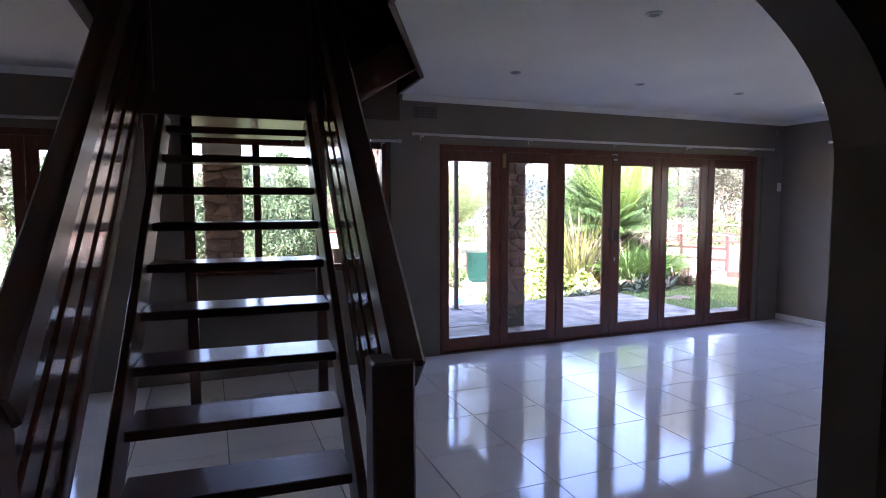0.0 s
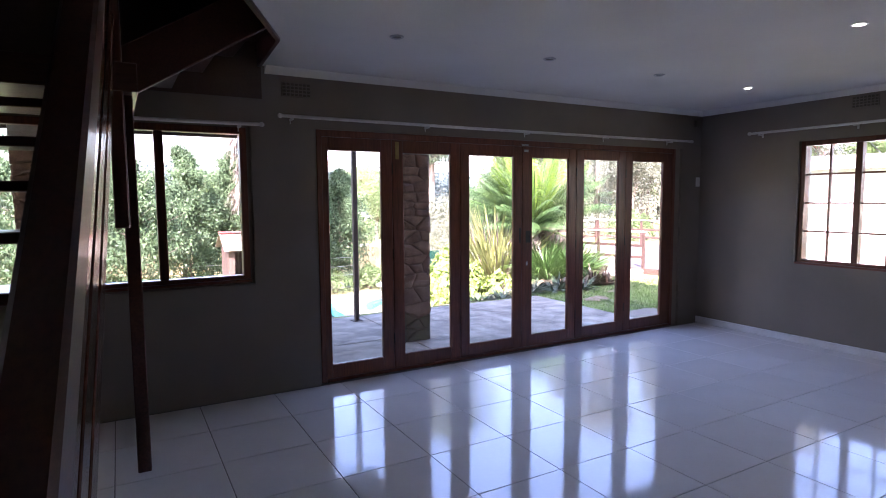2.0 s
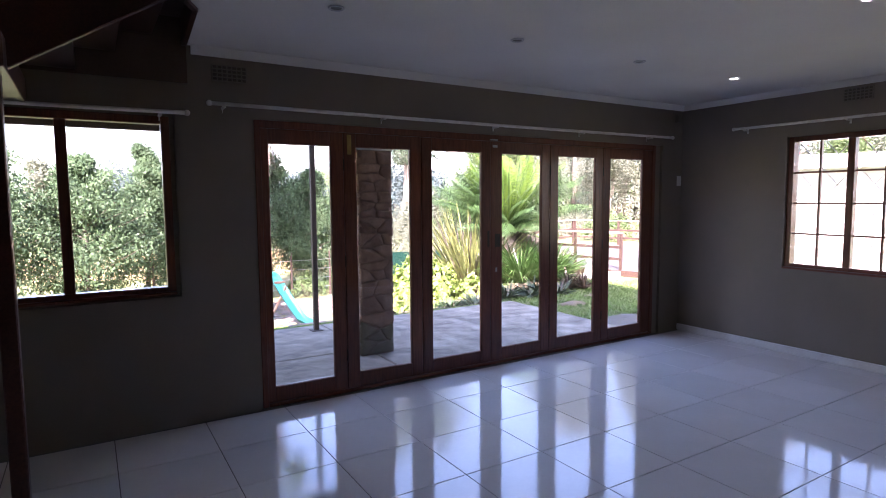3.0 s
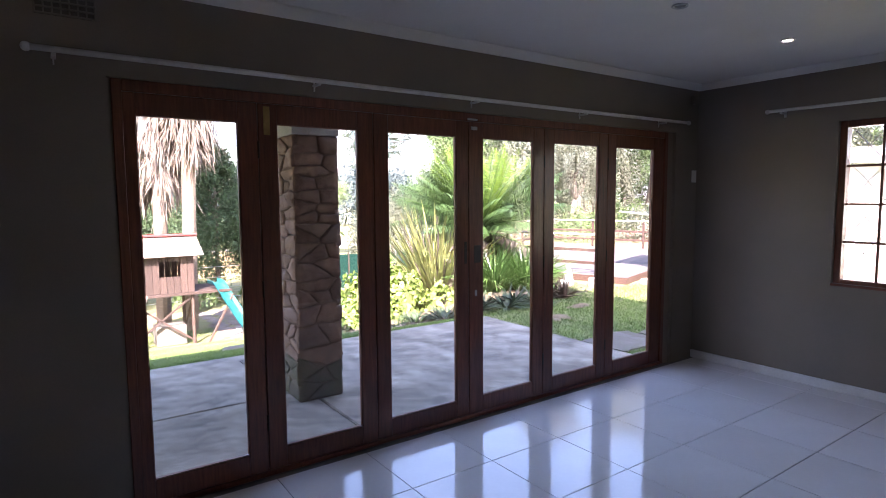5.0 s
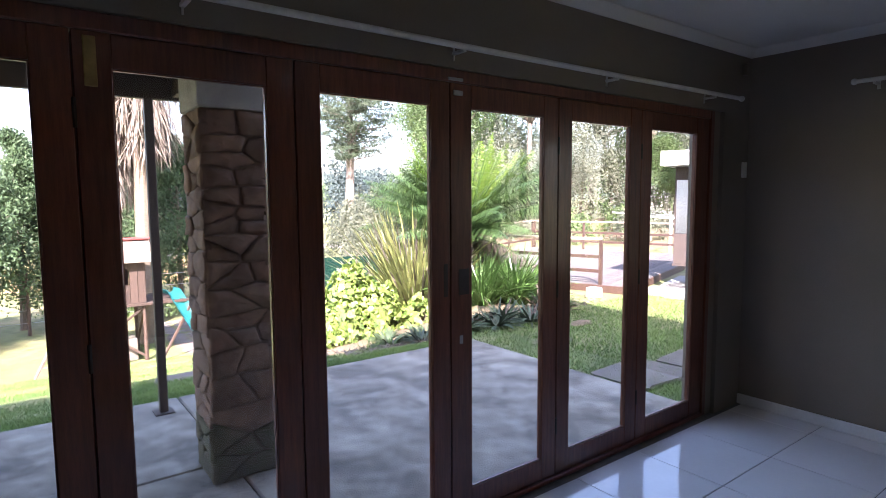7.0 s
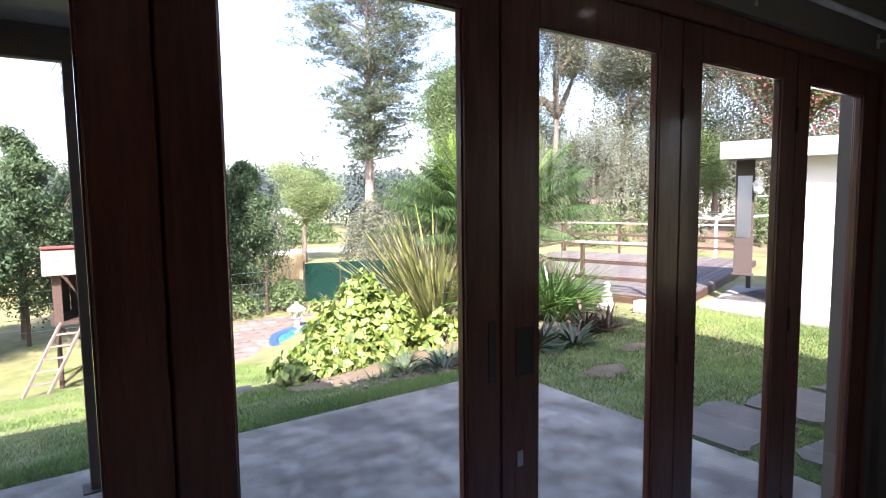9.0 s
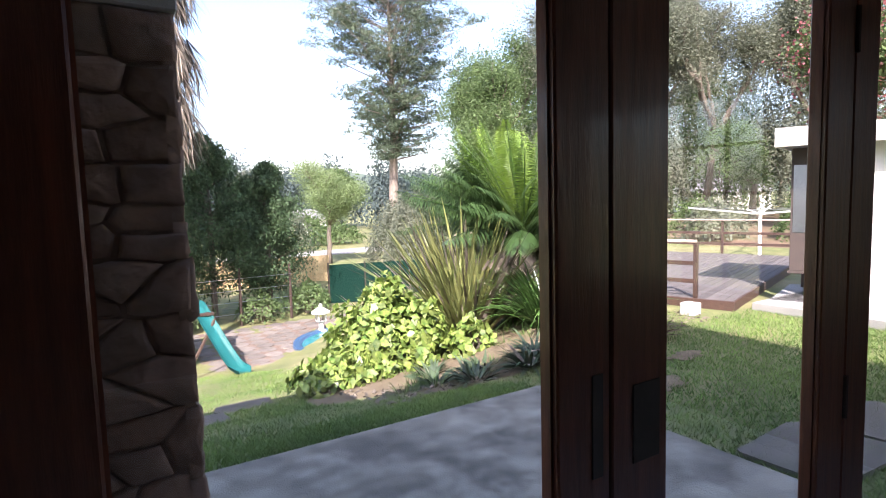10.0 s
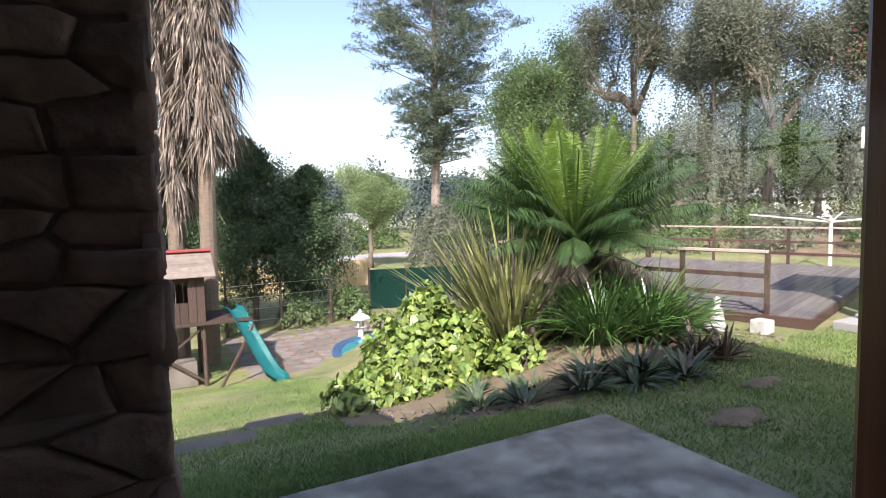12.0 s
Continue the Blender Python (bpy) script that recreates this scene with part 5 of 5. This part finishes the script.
def timber_deck():
    t = thing("deck", "raised deck of grey weathered boards with a red-brown timber edge", "deck")
    t.matrix_world = DECK
    w, d = 6.4, 5.0
    me = None
    n = int(d / 0.125)
    for k in range(n):
        if me is None:
            o = bx("deck_board", (0, 0, -0.028), (w, 0.115, 0), M["deck"], t, 0.004)
            me = o.data
        else:
            o = new("deck_board", me)
            o.parent = t
        o.matrix_basis = pose(0, 0.125 * k, 0)
    bx("edge_board", (-0.03, -0.03, -0.16), (0, d + 0.02, -0.005), M["deckrail"], t)
    bx("edge_board", (0, -0.03, -0.16), (w, 0, -0.005), M["deckrail"], t)
    bx("joist_frame", (0.02, 0.02, -0.15), (w - 0.02, d - 0.02, -0.03), M["fascia"], t)


def deck_railing(label, a, b, posts, top):
    """A railing in the deck's own axes from a to b."""
    t = thing("deck_railing", label, "railing", (0, 0, 0))
    t.matrix_world = DECK
    a, b = Vector((*a, 0)), Vector((*b, 0))
    for k in range(posts):
        p = a.lerp(b, k / (posts - 1))
        bx("post", (p.x - 0.03, p.y - 0.03, -0.1), (p.x + 0.03, p.y + 0.03, 0.80), M["deckrail"], t)
    up = Vector((0, 0, 1))
    part("handrail", beam(bmesh.new(), a + up * 0.82, b + up * 0.82, 0.12, 0.035), top, t, "sun-bleached flat handrail")
    for z in (0.5, 0.24):
        part("rail", beam(bmesh.new(), a + up * z, b + up * z, 0.03, 0.06), M["deckrail"], t)


timber_deck()
deck_railing("red-brown timber railing along the garden edge of the deck", (0.02, 0.5), (0.02, 4.9), 5, M["bleached"])
deck_railing("red-brown timber railing along the far edge of the deck", (0.2, 4.95), (6.3, 4.95), 5, M["bleached"])
deck_railing("bleached timber railing on the far side of the deck", (6.35, 0.1), (6.35, 4.9), 4, M["bleached"])
tagged(bx("pavement_yard", (9.35, 1.2, -0.35), (15.5, 3.85, -0.10), M["road"], None, 0.01, m=pose(0, 0, 0)), "pale concrete yard slab between the deck and the outbuilding", "paving", kind="structure")

dryer = thing("rotary_clothesline", "white rotary washing line on a single pole", "clothesline", (15.8, 7.3, -0.25))
part("pole", tube(bmesh.new(), [(0, 0, -0.1), (0, 0, 1.2)], [0.045, 0.04], 8), M["whiteplastic"], dryer)
for a in range(4):
    q = math.radians(20 + 90 * a)
    part("arm", tube(bmesh.new(), [(0, 0, 1.1), (1.7 * math.cos(q), 1.7 * math.sin(q), 1.27)], [0.025, 0.02], 6), M["whiteplastic"], dryer)
bm = bmesh.new()
for r in (0.5, 0.9, 1.3, 1.65):
    pts = [(r * math.cos(math.radians(20 + 90 * a)), r * math.sin(math.radians(20 + 90 * a)), 1.1 + 0.17 * r / 1.7) for a in range(4)]
    for k in range(4):
        tube(bm, [pts[k], pts[(k + 1) % 4]], [0.005, 0.005], 3)
part("line", bm, M["steel"], dryer)


# ---- outbuilding ----
OUT = pose(10.03, 3.18, -0.2, 0, 0, -72)


def outbuilding():
    t = thing("outbuilding", "white plastered outbuilding with a flat overhanging roof", "building")
    t.matrix_world = OUT
    bx("wall", (0, 0, -0.1), (8, 0.22, 2.3), M["plaster"], t, 0.01)
    bx("wall", (0, 0.22, -0.1), (0.22, 1.6, 2.3), M["plaster"], t, 0.01)
    bx("wall", (0.22, 1.4, -0.1), (8, 1.6, 2.3), M["plaster"], t, 0.01)
    bx("roof", (-0.6, -0.32, 2.3), (8.3, 1.8, 2.36), M["roofgrey"], t, 0.004)
    bx("fascia", (-0.63, -0.35, 2.24), (8.3, -0.32, 2.49), M["plaster"], t, 0.004, "white roof fascia")
    bx("fascia", (-0.63, -0.32, 2.24), (-0.6, 1.8, 2.49), M["plaster"], t, 0.004, "white roof fascia")
    bx("porch_post", (-0.5, 1.3, 0), (-0.43, 1.37, 2.3), M["fascia"], t, 0.005)
    bx("porch_floor", (-0.7, -0.1, -0.1), (0, 1.6, 0.1), M["road"], t, 0.01)
    bl = bx("drop_blind", (-0.5, 0.18, 0.5), (-0.24, 0.205, 2.24), M["canvas"], t, 0.004, "brown canvas drop blind with a clear window")
    bx("blind_window", (-0.47, 0.172, 1.05), (-0.27, 0.178, 2.0), M["steel"], bl, 0.001)
    bx("blind_weight", (-0.52, 0.165, 0.46), (-0.22, 0.215, 0.5), M["canvas"], bl, 0.004)
    bx("door", (-0.02, 0.5, 0.1), (-0.004, 1.3, 2.1), M["canvas"], t, 0.004, "dark brown door")



outbuilding()
lant = thing("wall_lantern", "small white iron wall lantern on the outbuilding corner", "lantern")
lant.matrix_world = OUT @ pose(-0.03, 0.1, 1.72)
part("cage", lathe(bmesh.new(), [(0.03, 0), (0.07, 0.05), (0.09, 0.16), (0.05, 0.21), (0.015, 0.26)], 8, Matrix.Translation((-0.14, 0, 0))), M["whiteplastic"], lant)
part("bracket", beam(bmesh.new(), (-0.14, 0, -0.03), (0.03, 0, -0.03), 0.02, 0.02, 0.002), M["whiteplastic"], lant)


# ---- far things ----
pine_tree((22.3, 39.5, -2.3), 21.5, 7, "tall open pine with a pale bare trunk")
far = [("tree", 15.5, 18.5, 8.6, 3.8, "green", 15000, 0.17), ("tree", 21.0, 18.5, 12.5, 4.8, "olive", 20000, 0.17), ("tree", 25.0, 15.0, 12.5, 5.0, "olive", 20000, 0.17),
       ("tree", 19.5, 24.0, 12.5, 5.0, "green", 15000, 0.2), ("tree", 28.0, 20.0, 14.5, 5.5, "olive", 16000, 0.22), ("tree", 27.5, 10.8, 12.0, 5.2, "olive", 16000, 0.19),
       ("tree", 32.0, 14.0, 14.0, 6.0, "olive", 13000, 0.24), ("tree", 30.0, 5.5, 11.0, 5.5, "green", 12000, 0.22), ("tree", 28.0, 31.0, 15.0, 6.0, "green", 13000, 0.27),
       ("tree", 22.0, 27.0, 9.0, 3.4, "olive", 9000, 0.2), ("tree", 13.6, 31.0, 6.4, 4.6, "pale", 15000, 0.15), ("tree", 38.0, 26.0, 16.0, 7.0, "olive", 12000, 0.32),
       ("tree", 18.0, 13.5, 4.2, 2.8, "olive", 9000, 0.14), ("tree", 24.0, 12.2, 4.6, 3.0, "green", 9000, 0.15), ("tree", 20.5, 15.5, 5.0, 3.4, "olive", 9000, 0.15),
       ("tree", 27.0, 8.0, 5.0, 3.2, "green", 8000, 0.17), ("tree", 12.5, 15.5, 4.2, 2.4, "green", 8000, 0.14)]
for i, (nm, x, y, h, sp, mt, n, lf) in enumerate(far):
    lab = {"green": "leafy mid-green garden tree behind the deck", "olive": "grey-green many-branched tree behind the deck", "pale": "pale airy willow-like tree beyond the fence"}[mt]
    broad_tree("tree", (x, y, ground_z(x, y) - 0.05), h, sp, M[mt], 200 + i, int(n * 2.4), lf * 0.6, lab, low=0.13, trunk=0.2)
broad_tree("bougainvillea", (21.5, 9.0, -0.2), 7.6, 3.8, M["green"], 301, 26000, 0.13, "tall shrub full of pink bracts", low=0.15, trunk=0.14, extra=M["bract"])
for i, (x, y, h, s) in enumerate(((45, 60, 9, 6), (30, 70, 8, 6), (18, 75, 8, 6), (8, 62, 7, 5), (-4, 60, 8, 5), (-16, 55, 8, 6), (-28, 50, 9, 6), (55, 45, 10, 7), (60, 30, 10, 7), (50, 15, 10, 7), (-12, 32, 7, 4), (-22, 28, 8, 5))):
    broad_tree("tree", (x, y, -2.3), h, s, M["green" if i % 2 else "olive"], 400 + i, 7000, 0.36, "distant leafy tree beyond the fence", low=0.15, trunk=0.25)


def hills():
    bm = bmesh.new()
    prev = None
    for k in range(80):
        a = math.radians(-40 + 150 * k / 79)
        h = 22 + 9 * noise.noise((k * 0.3, 3, 0)) + 6 * noise.noise((k * 0.7, 9, 0))
        c, s = math.sin(a), math.cos(a)
        ring = [bm.verts.new((420 * c, 420 * s, -6)), bm.verts.new((450 * c, 450 * s, h * 0.75)), bm.verts.new((520 * c, 520 * s, h * 1.15))]
        if prev:
            for j in range(2):
                bm.faces.new((prev[j], ring[j], ring[j + 1], prev[j + 1]))
        prev = ring
    tagged(part("backdrop_hills", bm, M["hill"], smooth=True), "hazy blue wooded hills on the horizon", "hills", kind="structure")


hills()
# Far skyline row, aerial haze put into the leaf colour.
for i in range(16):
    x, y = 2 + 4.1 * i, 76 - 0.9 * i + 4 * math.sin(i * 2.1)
    leaf_mound("distant_tree", (x, y, -2.3), 4.2, 2.5, 7.6 + 1.7 * math.sin(i * 1.9), 4200, 0.36, M["hazetint"], 800 + i, "blue-green tree on the far skyline, haze tinted into its leaf colour")
for i in range(15):
    x, y = 4 + 3.1 * i, 44 + 3.5 * math.sin(i * 1.7) - 0.45 * i
    leaf_mound("hedgerow_bush", (x, y, -2.25), 2.3, 1.6, 2.6 + 1.0 * math.sin(i * 2.3), 2200, 0.22, M["green" if i % 3 else "olive"], 500 + i, "rounded green bush of the far hedgerow")
for i, (x, y) in enumerate(((16.8, 12.0), (18.5, 10.2), (20.0, 8.0), (17.5, 15.0), (21.0, 12.5), (14.5, 14.0))):
    leaf_mound("undergrowth", (x, y, -0.25), 1.2, 1.0, 1.1 + 0.3 * (i % 3), 2600, 0.095, M["olive" if i % 2 else "green"], 530 + i, "scrubby grey-green undergrowth behind the deck")
for i, (x, y, w, h) in enumerate(((17.5, 21.5, 3.0, 5.0), (22.5, 21.0, 3.4, 6.5), (24.0, 17.5, 3.0, 6.0), (28.5, 16.5, 3.4, 7.0), (29.0, 12.8, 3.2, 6.5), (31.0, 9.0, 3.6, 7.0), (25.5, 24.5, 3.6, 8.0), (14.5, 22.0, 2.4, 3.8), (33.5, 19.0, 4.0, 9.0))):
    leaf_mound("tall_shrub", (x, y, ground_z(x, y) - 0.1), w, w * 0.8, h, 19000, 0.115, M["olive" if i % 3 else "green"], 560 + i, "tall dense grey-green shrub behind the deck")
bm = bmesh.new()
rows = []
for j in range(14):
    rows.append([bm.verts.new((15.6 + 1.1 * j + 0.15 * i, 19.0 - 1.2 * i, -0.19 + 0.05 * j + 0.12 * noise.noise((i * 0.8, j * 0.8, 2)) - (0.4 if i in (0, 13) or j == 0 else 0))) for i in range(14)])
for j in range(13):
    for i in range(13):
        bm.faces.new((rows[j][i], rows[j][i + 1], rows[j + 1][i + 1], rows[j + 1][i]))
bmesh.ops.recalc_face_normals(bm, faces=bm.faces)
tagged(part("ground_bank", bm, M["bank"], smooth=True), "reddish bank of soil and dry leaves under the trees", "soil", kind="structure")
for x, y, w, rz in ((15, 47, 9, -10), (34, 46, 10, 10)):
    leaf_mound("hedge", (x, y, -2.25), w / 2, 0.9, 1.3, 1500, 0.35, M["hedge"], int(x), "clipped golden hedge on the far lawn")
tagged(bx("road", (8, 36, -2.19), (40, 39.5, -2.15), M["road"], None, 0), "pale driveway beyond the fence", "driveway", kind="structure")


def far_house(at, rz, label, size=1.0):
    t = thing("house", label, "house", at, rz=rz)
    t.scale = (size, size, size)
    bx("wall", (-5, -3, 0), (5, 3, 2.9), M["plaster"], t, 0.01)
    bm = bmesh.new()
    vs = [bm.verts.new(v) for v in ((-5.6, -3.6, 2.8), (5.6, -3.6, 2.8), (5.6, 3.6, 2.8), (-5.6, 3.6, 2.8), (-3.5, 0, 4.6), (3.5, 0, 4.6))]
    for f in ((0, 1, 5, 4), (1, 2, 5), (2, 3, 4, 5), (3, 0, 4), (3, 2, 1, 0)):
        bm.faces.new([vs[i] for i in f])
    part("roof", bm, M["roofgrey"], t)
    for x in (-3.2, 0.2, 3.0):
        w = bx("window", (x - 0.6, -3.03, 1.0), (x + 0.6, -2.99, 2.1), M["void"], t, 0.004)
        part("frame", box(bmesh.new(), (x - 0.03, -3.05, 1.0), (x + 0.03, -3.03, 2.1)), M["plaster"], w)


far_house((44, 26, -0.4), -30, "cream house with a grey roof among the trees", 0.6)
far_house((21, 60, -2.2), -10, "small pale house beyond the far lawn", 0.6)


# ---- floor tiles, last ----
def floor_tiles():
    fl = bpy.data.objects["floor"]
    tw, td, gap = 0.55, 0.53, 0.0025
    me = None
    x0, y0 = 0.69 - 0.55 * 12, -0.62
    for j in range(-1, 14):
        for i in range(0, 20):
            a, b = x0 + tw * i, y0 - td * (j + 1)
            lo = (max(a + gap, -5.955), max(b + gap, -7.995))
            hi = (min(a + tw - gap, EX - 0.003), min(b + td - gap, WY0 - 0.004))
            if hi[0] - lo[0] < 0.03 or hi[1] - lo[1] < 0.03:
                continue
            whole = abs(hi[0] - lo[0] - tw + 2 * gap) < 1e-4 and abs(hi[1] - lo[1] - td + 2 * gap) < 1e-4
            if whole and me:
                o = new("tile", me)
                o.parent = fl
            elif whole:
                o = bx("tile", (0, 0, -0.0055), (tw - 2 * gap, td - 2 * gap, 0), M["tile"], fl, 0.0012)
                me = o.data
            else:
                o = bx("tile", (0, 0, -0.0055), (hi[0] - lo[0], hi[1] - lo[1], 0), M["tile"], fl, 0.0012)
            o.matrix_basis = pose(lo[0], lo[1], 0)


floor_tiles()
